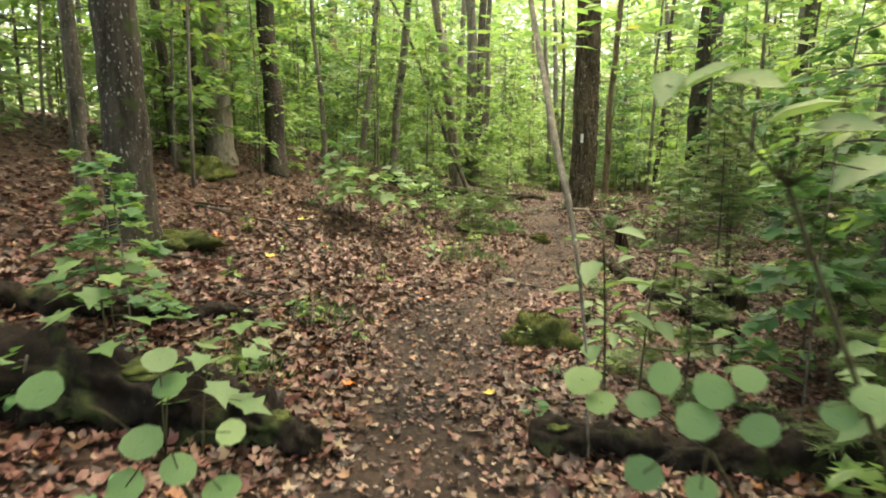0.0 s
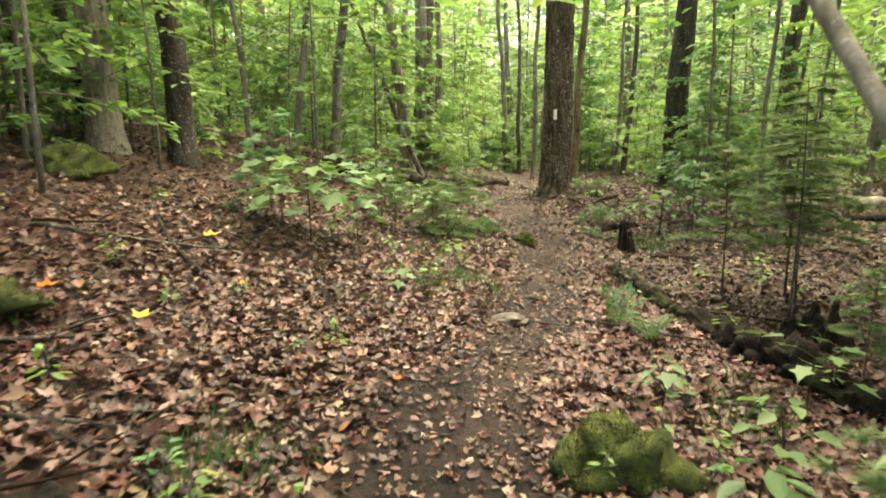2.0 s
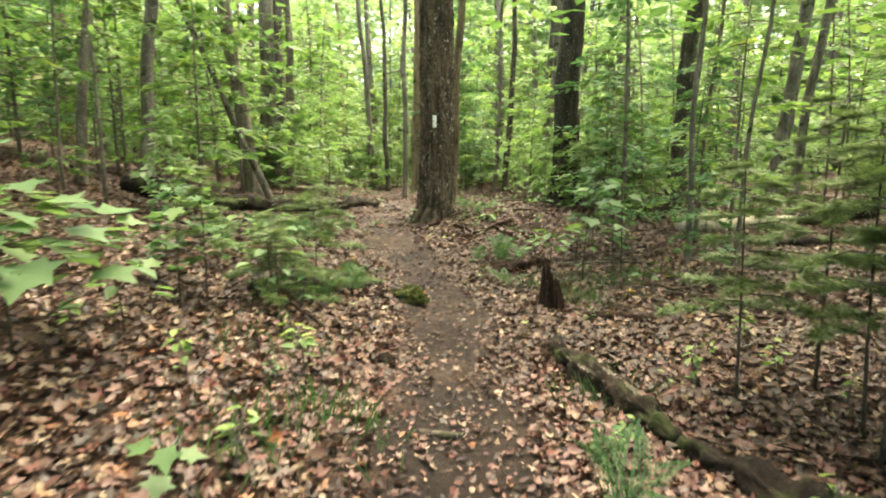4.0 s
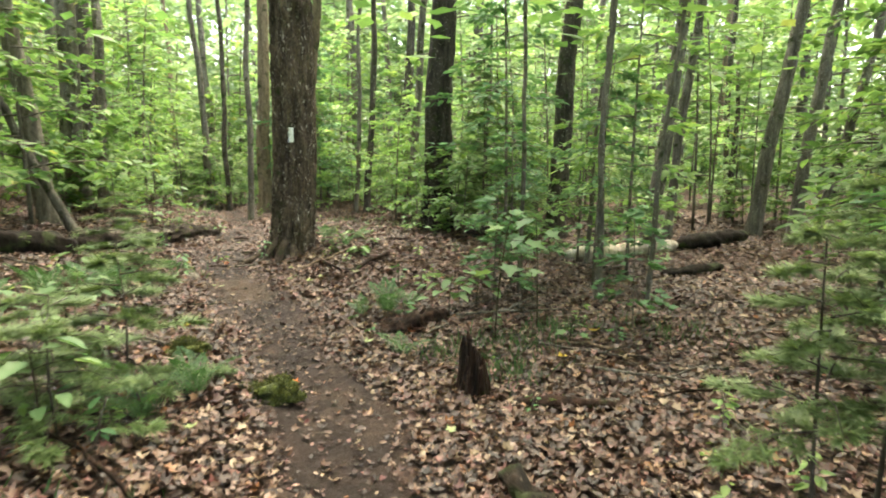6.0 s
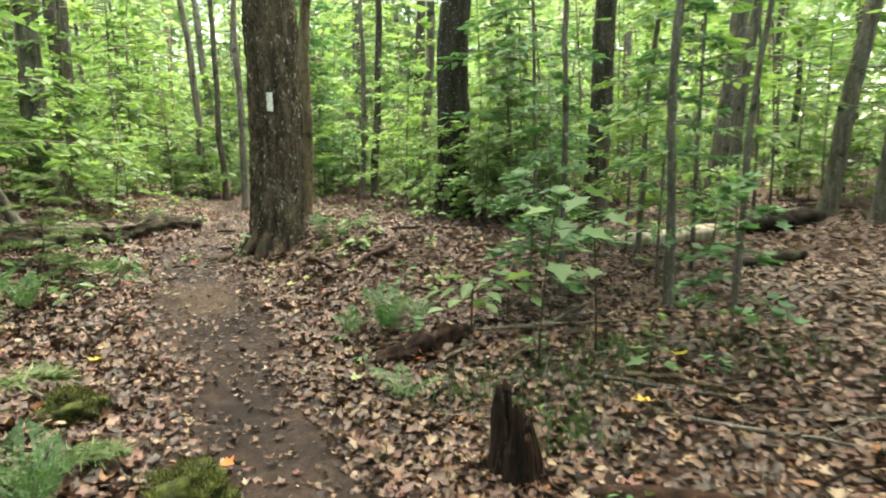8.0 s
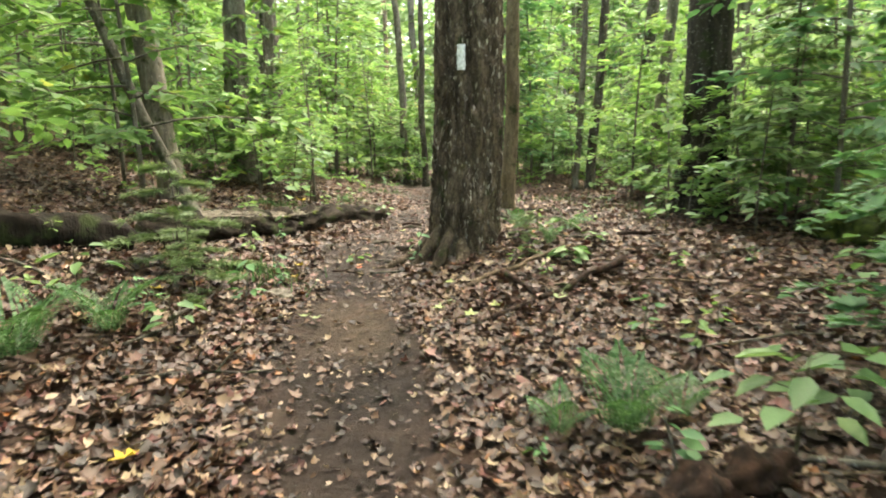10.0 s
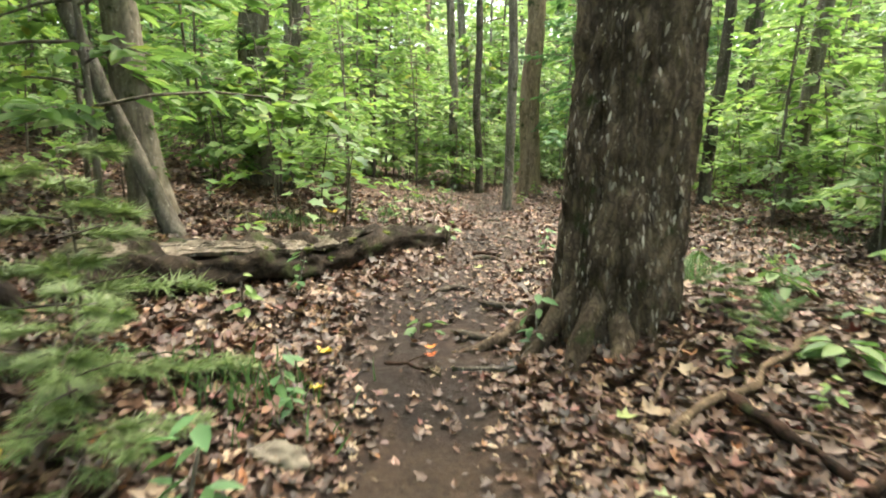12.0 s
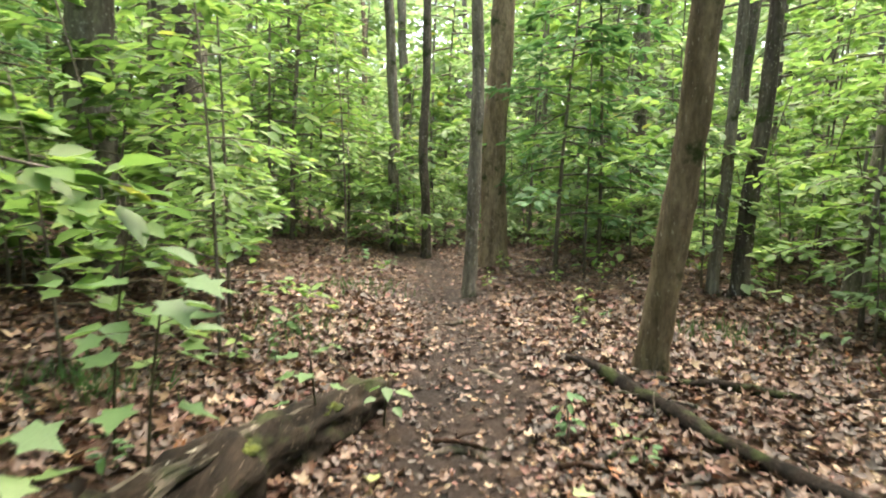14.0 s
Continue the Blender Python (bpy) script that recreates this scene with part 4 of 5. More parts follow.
MAPLE_LABEL = "young maple seedling with lobed green leaves in leaf litter"
for i, (x, y, h, c, leaf, size, spread) in enumerate((
        (-1.95, -12.85, 0.75, 16, LEAF_MAPLE, 0.15, 0.3), (-1.6, -12.3, 0.42, 13, LEAF_MAPLE, 0.13, 0.24), (-2.4, -12.3, 0.5, 14, LEAF_MAPLE, 0.14, 0.28), (-1.4, -13.0, 0.5, 13, LEAF_MAPLE, 0.13, 0.24), (-2.1, -13.5, 0.5, 8, LEAF_MAPLE, 0.15, 0.2),
        (-2.05, -11.7, 0.16, 6, LEAF_OVAL, 0.09, 0.08), (-2.75, -7.1, 0.85, 84, LEAF_MAPLE, 0.22, 0.66), (-3.2, -6.7, 0.7, 20, LEAF_MAPLE, 0.16, 0.4), (-2.4, -6.6, 0.5, 14, LEAF_OVAL, 0.15, 0.3), (-1.62, -8.2, 0.3, 5, LEAF_MAPLE, 0.12, 0.12),
        (0.22, -11.9, 1.15, 12, LEAF_OVAL, 0.16, 0.24), (0.42, -11.6, 1.05, 12, LEAF_OVAL, 0.15, 0.25), (0.3, -10.6, 0.3, 9, LEAF_OVAL, 0.13, 0.16), (0.15, -9.6, 0.28, 8, LEAF_MAPLE, 0.12, 0.15), (0.6, -10.1, 0.35, 10, LEAF_OVAL, 0.13, 0.2), (0.95, -11.3, 0.6, 14, LEAF_OVAL, 0.15, 0.3),
        (0.2, -9.3, 0.25, 7, LEAF_OVAL, 0.12, 0.14), (1.0, -9.4, 0.5, 10, LEAF_MAPLE, 0.13, 0.25), (1.25, -8.5, 0.2, 6, LEAF_MAPLE, 0.1, 0.12), (1.3, -12.6, 0.9, 14, LEAF_OVAL, 0.16, 0.3), (1.5, -13.6, 1.3, 16, LEAF_OVAL, 0.17, 0.35),
        (1.2, -2.95, 0.5, 16, LEAF_OVAL, 0.17, 0.3), (1.6, -2.7, 0.4, 10, LEAF_OVAL, 0.15, 0.25), (1.35, -3.75, 1.15, 9, LEAF_MAPLE, 0.2, 0.3), (1.85, -3.6, 1.1, 10, LEAF_MAPLE, 0.18, 0.32), (1.9, -4.1, 0.3, 7, LEAF_MAPLE, 0.12, 0.14),
        (-1.72, 1.85, 0.85, 14, LEAF_MAPLE, 0.13, 0.28), (-2.0, 2.2, 1.0, 12, LEAF_OVAL, 0.17, 0.32), (-1.95, 1.5, 0.5, 8, LEAF_MAPLE, 0.13, 0.2), (-1.28, 2.55, 0.5, 7, LEAF_MAPLE, 0.09, 0.15), (-1.0, 2.9, 0.28, 7, LEAF_OVAL, 0.09, 0.12), (-1.0, 0.55, 0.1, 5, LEAF_OVAL, 0.1, 0.1),
        (0.9, 0.55, 0.2, 10, LEAF_OVAL, 0.1, 0.14), (0.86, -0.2, 0.16, 18, LEAF_OVAL, 0.13, 0.12), (1.15, 0.2, 0.16, 7, LEAF_MAPLE, 0.09, 0.12), (-1.9, -3.9, 0.55, 12, LEAF_MAPLE, 0.13, 0.25), (-2.2, -4.4, 0.6, 14, LEAF_MAPLE, 0.14, 0.3), (-1.75, -5.4, 0.6, 12, LEAF_OVAL, 0.14, 0.28), (-2.3, -5.9, 0.8, 14, LEAF_MAPLE, 0.15, 0.3),
        (-2.1, -3.2, 0.35, 10, LEAF_OVAL, 0.12, 0.2), (-1.6, -1.9, 0.25, 8, LEAF_OVAL, 0.1, 0.15), (-2.3, -1.6, 0.35, 9, LEAF_OVAL, 0.12, 0.2), (2.0, 0.9, 0.4, 10, LEAF_OVAL, 0.12, 0.2), (2.6, -1.1, 0.5, 12, LEAF_OVAL, 0.13, 0.3))):
    plant(x, y, h, c, leaf, size, spread, 500 + i, MAPLE_LABEL if leaf is LEAF_MAPLE else "woodland plant with pointed green leaves in leaf litter")

# a slim pale sapling bending over the trail
bent = new("bent_sapling")
bent.location = (-0.01, -12.1, gz(-0.01, -12.1))
tagged(bent, "slim pale grey sapling bending over the trail edge", "tree", "trees of the wood")
line = [(0.16, -0.12, -0.1), (0.13, -0.1, 0.5), (0.07, -0.05, 0.95), (0.01, 0.03, 1.25), (-0.05, 0.16, 1.46), (-0.1, 0.31, 1.66), (-0.25, 0.8, 2.3), (-0.5, 1.5, 3.4)]
put("stem", mesh_from("stem", *tube(line, [0.007, 0.007, 0.009, 0.015, 0.017, 0.017, 0.016, 0.012], 10, 0.15, 12, 3), [BARK_PALE], True), bent)
put("branch", mesh_from("branch", *tube([(0.02, 0.02, 1.2), (0.1, -0.03, 1.2), (0.18, -0.06, 1.1)], [0.008, 0.006, 0.003], 6), [BARK_PALE], True), bent)


# ---- ferns ----
def frond_mesh(seed):
    rng = np.random.default_rng(seed)
    P, N, H, S = [], [], [], []
    for i in range(26):
        u = 0.12 + 0.88 * i / 25
        p = np.array([u * 0.9, 0, 0.55 * u - 0.5 * u * u])
        for s in (-1, 1):
            reach = 0.24 * math.sin(math.pi * min(u * 0.92 + 0.12, 1)) + 0.02
            for k in range(5):
                w = (k + 0.5) / 5
                P.append(p + np.array([0.25 * reach * w, s * reach * w, -0.1 * reach * w]))
                N.append((rng.normal(0, 0.2), rng.normal(0, 0.2), 1))
                H.append((0.8, s * 0.8, 0))
                S.append(0.05 * (1.1 - w * 0.7) + 0.01)
    P, N, H, S = map(np.array, (P, N, H, S))
    return scatter_mesh("frond", DIAMOND, DIAMOND_T, P, turns_from(N, H, rng), S, [FERN])


FRONDS = [frond_mesh(700 + i) for i in range(3)]
for i, (x, y, size, n) in enumerate(((0.62, -2.75, 0.42, 8), (0.9, -2.6, 0.3, 6), (0.35, -2.75, 0.28, 5), (-2.05, -2.5, 0.5, 8), (-1.9, -2.0, 0.45, 7), (-2.3, -2.9, 0.5, 8), (1.0, 0.65, 0.3, 6), (0.75, 0.2, 0.25, 5), (-1.1, -4.75, 0.4, 6), (-1.35, -5.1, 0.4, 6), (0.12, -8.1, 0.4, 6), (0.3, -8.5, 0.35, 6), (0.45, -3.9, 0.3, 5), (-2.6, -3.5, 0.5, 7), (0.55, 0.75, 0.35, 6))):
    rr = random.Random(40 + i)
    e = new("fern")
    e.location = (x, y, gz(x, y) + 0.01)
    tagged(e, "green feathery fern growing among fallen leaves", "fern", "ferns")
    for k in range(n):
        f = put("frond", FRONDS[k % 3], e)
        f.matrix_basis = Euler((0, rr.uniform(-1.0, -0.45), k * 6.28 / n + rr.uniform(-0.3, 0.3))).to_matrix().to_4x4() @ Matrix.Scale(size * rr.uniform(0.7, 1.1), 4)


# ---- fallen logs, stumps, stones ----
def fallen_log(points, radii, mat, label, sides=18, rough=0.3, grain=7, seed=0, steps=30, sink=0.25, name="fallen_log", strips=0, moss=0):
    """A log lying along (x, y) points on the ground."""
    us = np.linspace(0, 1, len(points))
    line, rad = [], []
    for u in np.linspace(0, 1, steps):
        x, y = np.interp(u, us, [q[0] for q in points]), np.interp(u, us, [q[1] for q in points])
        r = float(np.interp(u, us, radii))
        lift = float(np.interp(u, us, [q[2] if len(q) > 2 else 0 for q in points]))
        line.append(Vector((x, y, gz(x, y) + r * (1 - sink) + lift)))
        rad.append(r)
    for k, w in ((0, 0.45), (1, 0.75), (2, 0.92)):
        rad[k] *= w
        rad[-1 - k] *= w
    o = Vector(line[steps // 2])
    o.z -= rad[steps // 2]
    e = new(name)
    e.location = o
    tagged(e, label, "log", "fallen logs")
    put("body", mesh_from("body", *tube([q - o for q in line], rad, sides, rough, grain, seed, ridge=0.13 * max(radii)), [mat], True), e)
    rr = random.Random(seed)
    for k in range(strips):
        a = rr.randrange(1, steps - 14)
        b = min(a + rr.randrange(18, 44), steps - 2)
        ang, wide = rr.uniform(0.8, 2.3), rr.uniform(0.12, 0.26)
        v, f = [], []
        for i in range(a, b + 1):
            ahead = (line[i + 1] - line[i - 1]).normalized()
            s = ahead.cross(Vector((0, 0, 1))).normalized()
            n = s.cross(ahead)
            taper = min(1, (i - a + 0.3) / 3, (b - i + 0.3) / 3)
            for da, dr in ((-1, 0.96), (-0.6, 1.07), (0.5, 1.09), (1, 0.96)):
                g = ang + da * wide * taper * (1 + 0.3 * math.sin(i * 1.7 + k))
                v.append(line[i] - o + (s * math.cos(g) + n * math.sin(g)) * rad[i] * (dr + 0.03 * math.sin(i * 2.3 + da)))
        for i in range(b - a):
            f += [(i * 4 + c, i * 4 + c + 1, i * 4 + c + 5, i * 4 + c + 4) for c in range(3)]
        f += [(3, 2, 1, 0), tuple((b - a) * 4 + c for c in range(4))]
        put("wood_slab", mesh_from("wood_slab", v, f, [GREY_WOOD], False), e, "pale grey splintered slab of wood")
    for k in range(moss):
        i = rr.randrange(1, steps - 1)
        put("moss", rock_mesh(rad[i] * 0.8, rad[i] * 0.6, rad[i] * 0.2, seed + k, MOSS), e, "cushion of green moss").location = line[i] - o + Vector((0, 0, rad[i] * 0.75))
    return e


def rock_mesh(a, b, c, seed, mat, rough=0.45):
    bm = bmesh.new()
    bmesh.ops.create_icosphere(bm, subdivisions=4, radius=1)
    for v in bm.verts:
        k = 1 + rough * noise.noise(v.co * 1.6 + Vector((seed, 0, 0))) + 0.16 * noise.noise(v.co * 5 + Vector((0, seed, 0))) + 0.07 * noise.noise(v.co * 14)
        v.co = Vector((v.co.x * a, v.co.y * b, v.co.z * c)) * k
    me = bpy.data.meshes.new("rock")
    bm.to_mesh(me)
    bm.free()
    me.materials.append(mat)
    me.polygons.foreach_set("use_smooth", [True] * len(me.polygons))
    return me


def moss_shoots(me, count, seed):
    """Short shoots of moss on the upper faces of a stone or log."""
    rng = np.random.default_rng(seed)
    faces = [f for f in me.polygons if f.normal.z > -0.1 and noise.noise(f.center * 6) > -0.3]
    pick = [faces[i] for i in rng.integers(0, len(faces), count)]
    P = np.array([tuple(f.center) for f in pick]) + rng.normal(0, 0.006, (count, 3))
    H = np.array([tuple(f.normal) for f in pick]) + rng.normal(0, 0.45, (count, 3))
    N = rng.normal(0, 1, (count, 3))
    return scatter_mesh("moss_fur", [(0, 0.13, 0), (0, -0.13, 0), (0.6, 0.09, 0.05), (1, 0, 0.1)], [(0, 1, 2), (1, 3, 2)], P, turns_from(N, H, rng), rng.uniform(0.012, 0.03, count), [MOSS_SHOOT])


def stump(x, y, r, height, mat, label, seed, splinters=11):
    """Rotten stump: a ragged ring of standing splinters over a spread foot."""
    rr = random.Random(seed)
    made = [tube([(0, 0, -0.08), (0, 0, 0.04), (0.01, 0, height * 0.2), (0.01, 0.01, height * 0.32)], [r * 1.5, r * 1.25, r * 0.95, r * 0.5], 22, 0.5, 16, seed)]
    for k in range(splinters):
        a = 2 * math.pi * k / splinters + rr.uniform(-0.2, 0.2)
        tall = height * (0.78 + 0.22 * math.cos(a - 1.9 - 0.3 * seed)) * rr.choice((0.5, 0.62, 0.75, 0.85, 1.0))
        c, q, bend = math.cos(a) * r, math.sin(a) * r, rr.uniform(-0.25, 0.3)
        line = [(c * f + 0.02 * bend * n, q * f + 0.03 * bend * n, tall * h - 0.04 * (h == 0)) for n, (f, h) in enumerate(((1.2, 0), (1.0, 0.35), (0.92, 0.7), (0.9, 0.9), (1.0, 1.0)))]
        made.append(tube(line, [r * w for w in (0.5, 0.45, 0.36, 0.26, 0.05)], 8, 0.7, 24, seed + k))
    e = new("tree_stump", mesh_from("tree_stump", *join(*made), [mat], False))
    e.location = (x, y, gz(x, y))
    return tagged(e, label, "stump", "rotten stumps")


fallen_log([(-1.03, 3.3), (-1.72, 1.5), (-2.1, 0.75), (-2.7, -0.1)], (0.09, 0.15, 0.165, 0.17), WEATHERED, "long weathered fallen log with split bark and moss", seed=4, steps=60, rough=0.5, strips=30, sides=36, sink=0.5, moss=8)
fallen_log([(-2.55, -0.45), (-3.4, -0.75), (-4.6, -1.1)], (0.13, 0.15, 0.17), ROT, "dark rotting fallen log half sunk in leaves", seed=9, moss=3)
fallen_log([(0.40, -5.95), (0.48, -6.5), (0.58, -7.0), (0.68, -7.45)], (0.055, 0.085, 0.085, 0.06), WEATHERED, "dark fallen log with peeling bark beside the trail", seed=12, steps=70, rough=0.6, grain=9, sides=32, strips=3)
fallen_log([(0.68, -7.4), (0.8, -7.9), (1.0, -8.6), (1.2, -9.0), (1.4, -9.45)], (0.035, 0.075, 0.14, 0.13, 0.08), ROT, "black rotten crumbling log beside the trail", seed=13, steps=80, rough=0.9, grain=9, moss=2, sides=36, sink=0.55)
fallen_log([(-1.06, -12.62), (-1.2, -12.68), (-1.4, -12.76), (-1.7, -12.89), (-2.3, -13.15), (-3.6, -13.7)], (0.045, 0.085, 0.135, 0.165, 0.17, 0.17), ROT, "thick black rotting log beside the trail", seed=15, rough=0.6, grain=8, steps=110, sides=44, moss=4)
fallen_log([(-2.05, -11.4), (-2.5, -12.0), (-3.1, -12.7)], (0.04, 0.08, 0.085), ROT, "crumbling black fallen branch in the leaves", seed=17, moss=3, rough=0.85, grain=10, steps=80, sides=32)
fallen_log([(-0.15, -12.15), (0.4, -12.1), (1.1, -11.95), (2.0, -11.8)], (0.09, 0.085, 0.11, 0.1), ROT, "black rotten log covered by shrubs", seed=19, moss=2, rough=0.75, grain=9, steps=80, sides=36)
fallen_log([(0.42, -3.3), (0.8, -3.15), (1.2, -2.95)], (0.05, 0.08, 0.05), ROT_BROWN, "crumbling reddish brown piece of log", seed=21, rough=0.95, grain=9, sink=0.3, sides=26, steps=40)
fallen_log([(0.95, -5.0), (1.25, -5.2), (1.5, -5.36)], (0.035, 0.045, 0.04), ROT_BROWN, "short mossy dark branch in leaf litter", seed=23, moss=2)
fallen_log([(4.1, -0.3), (5.2, -0.3), (6.3, -0.2)], (0.1, 0.11, 0.1), BIRCH, "white birch log lying on the forest floor", seed=25, rough=0.08)
fallen_log([(6.35, -0.2), (7.2, -0.1), (8.0, 0.0)], (0.12, 0.13, 0.12), ROT, "dark rotten log behind a white log", seed=26)
fallen_log([(4.9, -1.6), (5.6, -1.4), (6.3, -1.25)], (0.06, 0.08, 0.07), ROT, "dark fallen branch in leaf litter", seed=27)
fallen_log([(0.17, 4.05), (0.42, 3.35), (0.58, 2.65), (0.9, 1.9)], (0.035, 0.045, 0.04, 0.03), ROT, "crooked black fallen branch beside the trail", seed=29, rough=0.4, sink=0.0)
fallen_log([(0.62, 3.5), (0.95, 3.35), (1.3, 3.1)], (0.03, 0.035, 0.02), ROT, "short black fallen branch at a tree foot", seed=30, rough=0.4, sink=0.0)
fallen_log([(-3.9, -7.9), (-3.3, -8.6), (-2.6, -9.2)], (0.02, 0.022, 0.015), ROT, "long thin dark fallen branch in leaves", seed=31, sink=-0.2)

stump(0.71, -4.79, 0.075, 0.5, ROT_BROWN, "jagged dark brown rotten tree stump", 3)
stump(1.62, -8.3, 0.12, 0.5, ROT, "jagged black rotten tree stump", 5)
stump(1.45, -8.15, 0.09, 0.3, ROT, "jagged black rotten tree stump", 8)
for x, y, a, b, c, mat, label, k in ((-0.2, -10.42, 0.235, 0.2, 0.18, MOSS, "low boulder covered in green moss", 2), (-0.65, -4.62, 0.19, 0.12, 0.07, MOSS, "flat stone covered in green moss", 3), (-1.2, -3.87, 0.13, 0.11, 0.08, MOSS, "small stone covered in green moss", 4),
                                     (-5.25, -7.2, 0.34, 0.28, 0.2, MOSS, "large boulder with dark moss", 5), (-0.75, -8.13, 0.15, 0.09, 0.045, STONE, "flat tan stone in the trail", 6), (-1.3, -0.98, 0.1, 0.07, 0.05, STONE, "small dark stone at the trail edge", 7), (3.7, 0.9, 0.32, 0.26, 0.3, MOSS, "dark mossy boulder between saplings", 8),
                                     (-3.45, -10.4, 0.36, 0.25, 0.1, MOSS, "mossy root mound at a tree foot", 10), (-0.85, -6.4, 0.07, 0.06, 0.06, ROT, "small dark root knob in the trail", 11)):
    e = new("mossy_stone" if mat is MOSS else "stone", rock_mesh(a, b, c, k, mat, 0.7 if mat is MOSS else 0.45))
    e.location = (x, y, gz(x, y) + c * 0.35)
    tagged(e, label, "stone", "stones")
    if mat is MOSS:
        tagged(put("moss_fur", moss_shoots(e.data, 3000, k), e, "short shaggy green moss shoots"), kind="stuff")


# ---- sticks, roots and single bright leaves ----
TWIG_TAN = bark_material("peeled_twig", (0.06, 0.042, 0.028), (0.16, 0.115, 0.08), (0.28, 0.22, 0.16), 0.5)
def stick_mesh(seed):
    rr = random.Random(seed)
    line, p, a = [], Vector((-0.5, 0, 0.012)), 0.0
    for i in range(8):
        line.append(p.copy())
        a += rr.uniform(-0.25, 0.25)
        p = p + Vector((math.cos(a), math.sin(a), rr.uniform(-0.03, 0.05))) / 7
    parts = [tube(line, [0.012 * (1.1 - 0.1 * i) for i in range(8)], 6, 0.2, 30, seed)]
    q = line[4]
    parts.append(tube([q, q + Vector((0.15, 0.12, 0.04)), q + Vector((0.26, 0.18, 0.06))], [0.007, 0.005, 0.003], 5))
    return mesh_from("stick", *join(*parts), [(BARK_DARK, BARK_GREY, ROT_BROWN)[seed % 3]], True)


STICKS = [stick_mesh(i) for i in range(6)]


def lay_stick(x, y, turn, length, kind, lift=0.02):
    n = Vector((gz(x - 0.2, y) - gz(x + 0.2, y), gz(x, y - 0.2) - gz(x, y + 0.2), 0.4)).normalized()
    ob = new("stick", STICKS[kind])
    ob.matrix_basis = Matrix.Translation((x, y, gz(x, y) + lift)) @ Vector((0, 0, 1)).rotation_difference(n).to_matrix().to_4x4() @ pose(0, 0, 0, 0, 0, turn) @ Matrix.Diagonal((length, length * 0.8 + 0.2, 0.7 + 0.5 * length, 1))
    tagged(ob, "dry fallen stick lying on leaf litter", "stick", "fallen sticks")


for x, y, turn, length, kind in ((1.5, -2.75, 0, 1.3, 0), (1.7, -3.0, -20, 1.5, 1), (0.3, -8.2, -12, 0.9, 3), (-0.35, -8.1, -15, 0.7, 1), (1.9, -4.4, -50, 1.0, 0), (2.2, -4.9, -40, 1.2, 1), (1.4, -3.7, 60, 0.6, 1), (-0.55, 0.05, 12, 0.5, 4), (-3.2, -0.25, 8, 1.2, 1), (-3.4, -8.7, 35, 1.6, 0), (-2.9, -10.6, 35, 1.3, 0), (-2.2, -10.9, 25, 0.8, 3), (-1.6, -1.9, 60, 0.8, 0), (-1.3, -2.3, 40, 0.7, 3), (-1.55, -1.4, 75, 0.9, 0)):
    lay_stick(x, y, turn, length, kind)


def lay_branch(a, b, r, mat, seed, label):
    """A crooked dead branch lying from a to b."""
    line, count = [], 16
    o = Vector((a[0], a[1], gz(*a)))
    side = Vector((a[1] - b[1], b[0] - a[0], 0))
    for i in range(count):
        u = i / (count - 1)
        q = Vector((a[0], a[1], 0)).lerp(Vector((b[0], b[1], 0)), u) + side * 0.09 * noise.noise(Vector((u * 4, seed, 0))) * math.sin(math.pi * u)
        q.z = gz(q.x, q.y) + r * 0.9 + 0.02 + 0.02 * math.sin(math.pi * u)
        line.append(q - o)
    made = [tube(line, [r * (1.1 - 0.5 * i / count + 0.16 * math.sin(i * 2.3 + seed)) for i in range(count)], 9, 0.3, 25, seed, ridge=r * 0.2)]
    for i, s in ((5, 1), (10, -1)):
        q = line[i]
        tip = (line[i + 1] - q).normalized() * 0.12 + side.normalized() * 0.07 * s + Vector((0, 0, 0.03))
        made.append(tube([q, q + tip * 0.5 + Vector((0, 0, 0.01)), q + tip], [r * 0.45, r * 0.35, r * 0.2], 5))
    e = new("stick", mesh_from("stick", *join(*made), [mat], True))
    e.location = o
    tagged(e, label, "stick", "fallen sticks")


DARK_STICK, TAN_STICK = "dark rotten stick lying on the leaf litter", "thin pale dry stick lying on leaf litter"
for k, (a, b, r, mat, label) in enumerate((
        ((0.02, -0.67), (0.95, 0.11), 0.017, TWIG_TAN, "long tan peeled stick on the leaf litter"), ((0.28, -0.45), (0.5, -0.92), 0.024, ROT_BROWN, DARK_STICK), ((1.26, -0.33), (0.51, -0.99), 0.026, ROT_BROWN, DARK_STICK),
        ((0.14, -1.4), (0.44, -1.09), 0.017, ROT_BROWN, DARK_STICK), ((0.74, -0.92), (0.48, -1.3), 0.017, ROT_BROWN, DARK_STICK), ((0.32, -0.57), (0.8, -0.94), 0.007, TWIG_TAN, TAN_STICK), ((0.77, -0.27), (1.36, -0.39), 0.007, TWIG_TAN, TAN_STICK),
        ((-0.05, -1.11), (-0.09, -1.45), 0.006, TWIG_TAN, TAN_STICK), ((1.41, 0.43), (1.86, 0.6), 0.018, ROT_BROWN, DARK_STICK), ((-0.06, -0.59), (0.36, 0.2), 0.007, TWIG_TAN, TAN_STICK), ((-1.11, -0.01), (-0.84, -0.09), 0.008, ROT_BROWN, DARK_STICK),
        ((-0.75, 2.75), (-0.5, 2.68), 0.014, ROT_BROWN, DARK_STICK), ((-0.2, 2.45), (0.02, 2.4), 0.014, ROT_BROWN, DARK_STICK), ((-2.35, -0.5), (-1.75, -0.75), 0.014, TWIG_TAN, TAN_STICK), ((1.8, -4.0), (2.3, -4.5), 0.016, TWIG_TAN, "crooked pale stick in leaf litter"))):
    lay_branch(a, b, r, mat, k * 1.7, label)
rr = random.Random(31)
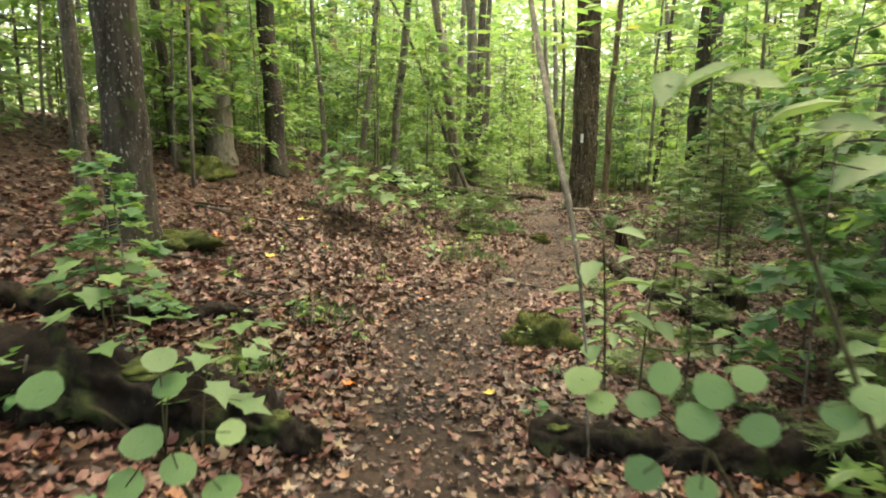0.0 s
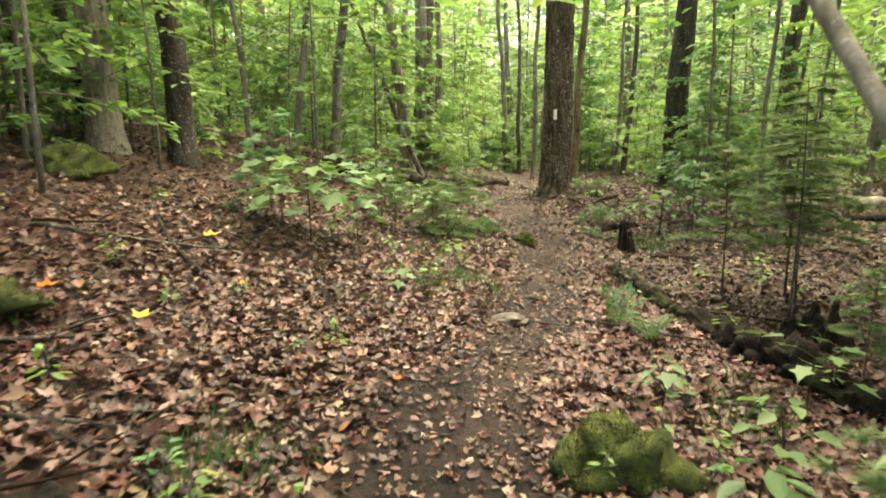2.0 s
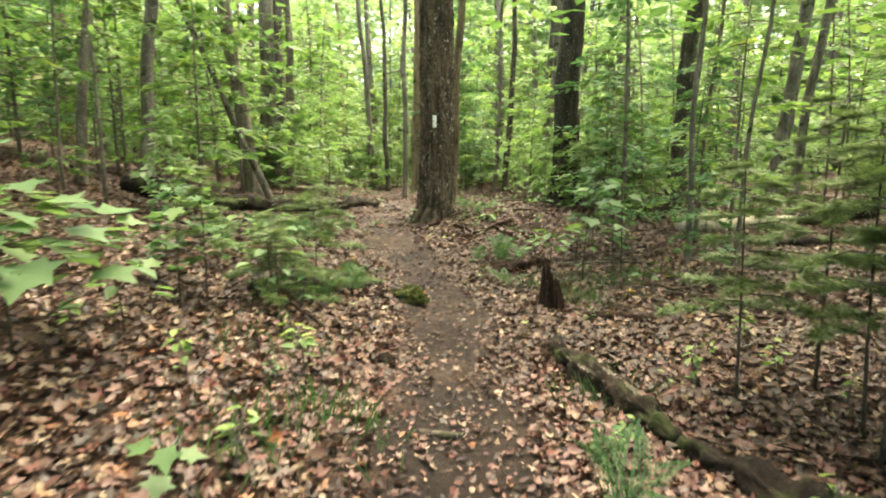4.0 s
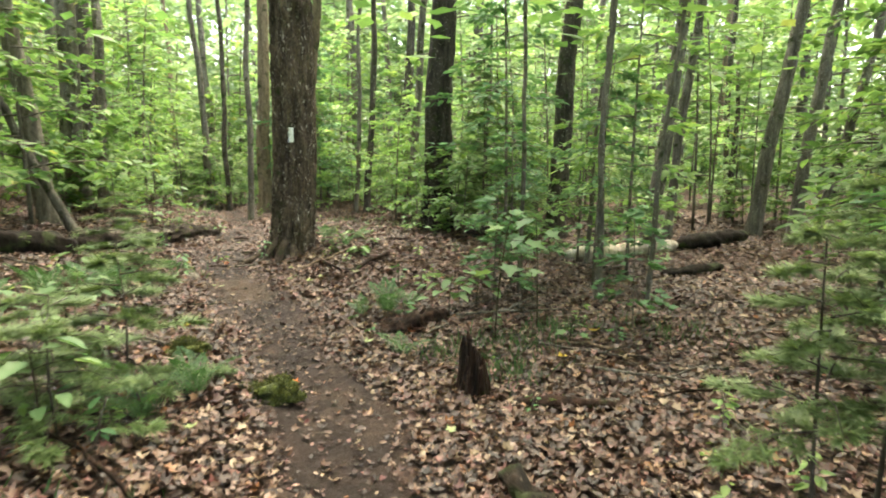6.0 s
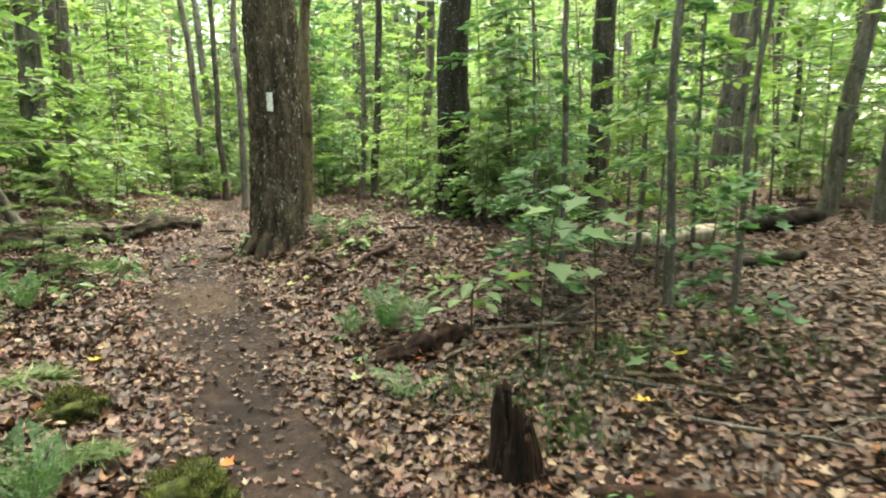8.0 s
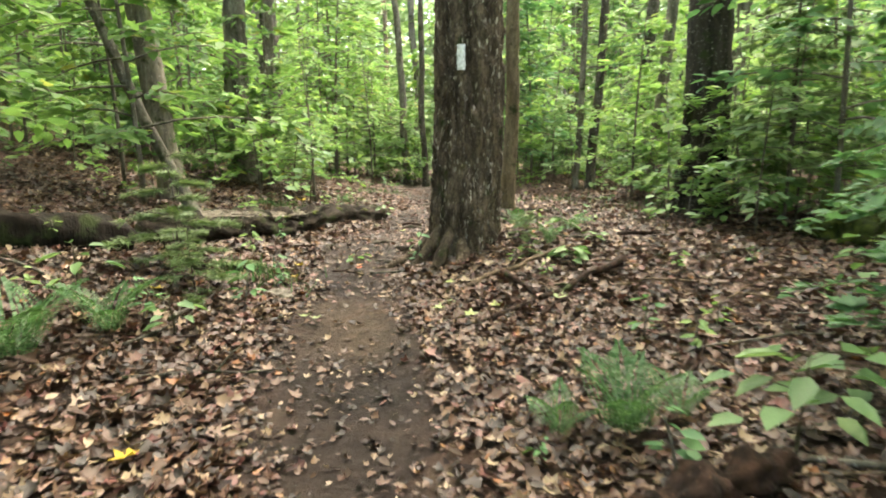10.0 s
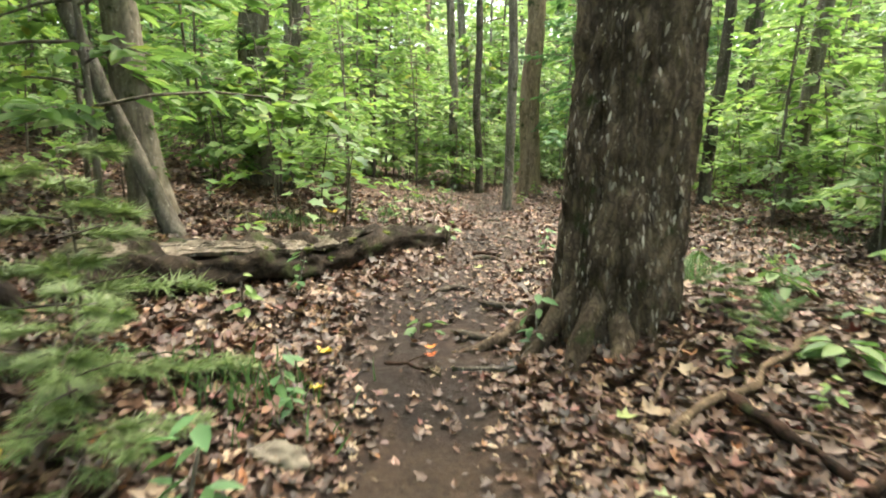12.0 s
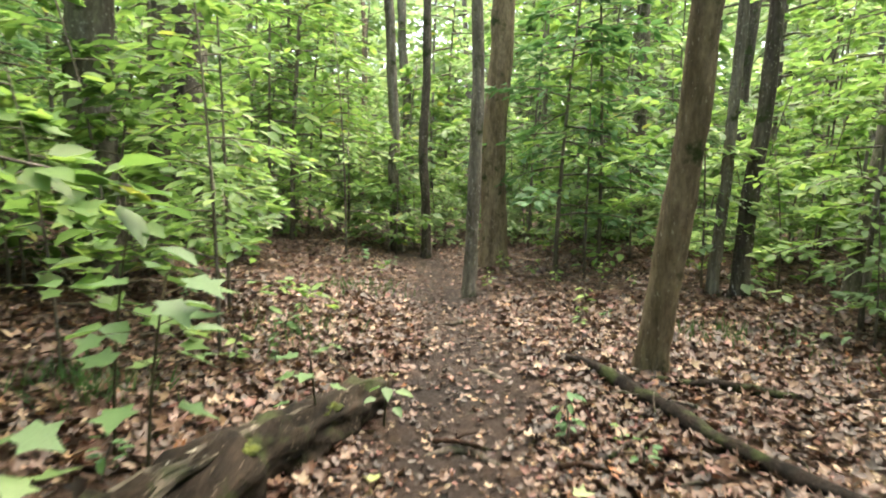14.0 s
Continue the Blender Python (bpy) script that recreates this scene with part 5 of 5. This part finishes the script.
for k in range(34):
    x, y, a, size = rr.uniform(0.3, 4.2), rr.uniform(-4.6, 0.2), rr.uniform(-0.6, 0.9), rr.uniform(0.35, 1.1)
    lay_branch((x, y), (x + size * math.cos(a), y + size * math.sin(a)), rr.uniform(0.004, 0.009), (TWIG_TAN, BARK_GREY)[k % 2], k * 2.3, TAN_STICK)
rr = random.Random(77)
for k in range(60):
    y = rr.uniform(-14, 7)
    x = float(np.interp(y, TRAIL_Y, TRAIL_X)) + rr.choice((-1, 1)) * rr.uniform(0.45, 3.6)
    lay_stick(x, y, rr.uniform(0, 180), rr.uniform(0.25, 0.9), k % 6)

ROOT_LABEL = "exposed tree root crossing the worn dirt trail"
for i, (x, y, turn, length) in enumerate(((-0.75, 4.4, 100, 0.4), (-0.35, 3.8, 150, 0.45), (-0.62, 2.65, 170, 0.4), (-0.5, 5.2, 20, 0.4), (-0.9, 1.5, 10, 0.35), (-0.45, 1.0, 160, 0.5), (-0.7, 0.55, 175, 0.3), (-0.6, -7.3, 20, 0.35))):
    line = [(length * (u - 0.5), 0.06 * math.sin(5 * u + i), 0.02 * math.sin(math.pi * u) - 0.008) for u in np.linspace(0, 1, 10)]
    ob = new("tree_root", mesh_from("tree_root", *tube(line, [0.02 * math.sin(math.pi * (0.1 + 0.8 * u)) + 0.004 for u in np.linspace(0, 1, 10)], 8, 0.3, 20, i), [BARK_DARK], True))
    ob.matrix_basis = pose(x, y, gz(x, y), 0, 0, turn)
    tagged(ob, ROOT_LABEL, "root", "exposed roots")

FALLEN = {k: scatter_mesh("fallen_leaf", curled(MAPLE, 0.2), MAPLE_T, [(0, 0, 0)], np.eye(3)[None], [1.0], [m]) for k, m in (("yellow", YELLOW), ("orange", ORANGE), ("green", PALE_GREEN))}
for x, y, size, colour in ((-3.38, -8.03, 0.15, "yellow"), (-2.72, -10.0, 0.13, "yellow"), (-1.17, -11.9, 0.1, "orange"), (-1.21, -3.1, 0.11, "yellow"), (-0.9, 0.12, 0.07, "orange"), (-1.35, -0.05, 0.11, "yellow"), (-3.3, -10.0, 0.12, "orange"), (-0.45, -11.6, 0.09, "yellow"), (-2.3, 3.9, 0.2, "yellow"), (2.3, -3.9, 0.13, "yellow"), (-0.5, -4.4, 0.08, "orange"), (1.7, -4.4, 0.12, "yellow"), (-2.6, -9.0, 0.1, "orange"), (-1.3, -9.8, 0.08, "orange"),
                          (-0.14, -0.53, 0.08, "green"), (-0.21, -1.14, 0.08, "green"), (-1.3, -0.43, 0.08, "yellow"), (-1.25, -0.93, 0.1, "green"), (-1.02, -1.33, 0.08, "green"), (-0.95, -1.33, 0.08, "green"), (-1.95, -1.31, 0.09, "yellow"), (-2.03, -1.43, 0.09, "green"),
                          (0.17, -1.11, 0.09, "green"), (-0.13, -1.03, 0.07, "green"), (-0.01, -1.3, 0.1, "green"), (-0.91, 0.23, 0.07, "orange"), (0.63, -0.98, 0.12, "green"), (-0.7, 2.1, 0.09, "green"), (-0.4, 1.9, 0.08, "green"), (-1.0, 2.3, 0.08, "green"), (-0.2, 2.2, 0.09, "green"),
                          (-1.1, -5.2, 0.09, "green"), (0.3, -5.4, 0.08, "green"), (-1.4, -6.9, 0.09, "green"), (0.2, -3.6, 0.09, "green")):
    ob = new(f"{colour}_leaf", FALLEN[colour])
    ob.matrix_basis = pose(x, y, gz(x, y) + 0.045, 8, -6, (x * 97) % 360) @ Matrix.Scale(size, 4)
    tagged(ob, f"single {colour} fallen leaf on brown leaf litter", "leaf", "bright fallen leaves")

# ---- low green tufts between the leaves ----
rng = np.random.default_rng(90)
spots = np.array([(0.9, -3.9, 0.35), (1.5, -3.9, 0.4), (2.0, -3.7, 0.3), (1.1, -4.5, 0.3), (-1.4, -7.7, 0.45), (-1.1, -7.3, 0.3), (-1.6, -6.4, 0.5), (-1.5, 6.0, 0.5), (-1.7, 4.2, 0.5), (-1.5, -0.6, 0.3), (0.5, -6.8, 0.3), (-1.75, -11.0, 0.25), (3.0, -4.0, 0.5), (1.5, 4.5, 0.5), (2.5, 3.4, 0.6), (-2.4, 2.8, 0.3), (-1.7, -12.1, 0.2), (0.6, -9.6, 0.4)])
c = spots[rng.integers(0, len(spots), 3600)]
xy = c[:, :2] + rng.normal(0, 0.5, (3600, 2)) * c[:, 2:]
head = np.stack([rng.normal(0, 0.5, 3600), rng.normal(0, 0.5, 3600), np.ones(3600)], -1)
norm = np.stack([rng.normal(0, 1, 3600), rng.normal(0, 1, 3600), 0.2 * np.ones(3600)], -1)
place = np.column_stack([xy, ground_z(xy[:, 0], xy[:, 1])])
tagged(new("grass", scatter_mesh("grass", [(0, 0.035, 0), (0, -0.035, 0), (0.6, -0.025, 0.05), (0.6, 0.025, 0.05), (1, 0, 0.2)], [(0, 1, 2), (0, 2, 3), (3, 2, 4)], place, turns_from(norm, head, rng), rng.uniform(0.06, 0.16, 3600), [FERN])), "thin green grass tufts between fallen leaves", "grass", kind="stuff")

# many tiny seedlings
SEEDLINGS = [sapling_meshes(0.16 + 0.03 * i, 800 + i, 4, 3, 0.06, 0.5, mat=(LEAF_YOUNG, LEAF_SHADE)[i % 2], reach=0.06, dia=0.005, lean=0.2) for i in range(5)]
rr = random.Random(99)
for k in range(150):
    y = rr.uniform(-14, 8)
    x = float(np.interp(y, TRAIL_Y, TRAIL_X)) + rr.choice((-1, 1)) * (0.5 + abs(rr.gauss(0, 1.6)))
    sapling(x, y, SEEDLINGS[k % 5], rr.uniform(0, 360), rr.uniform(0.7, 1.5), "tiny green seedling sprouting from fallen leaves", "seedling", "seedling", "seedlings")
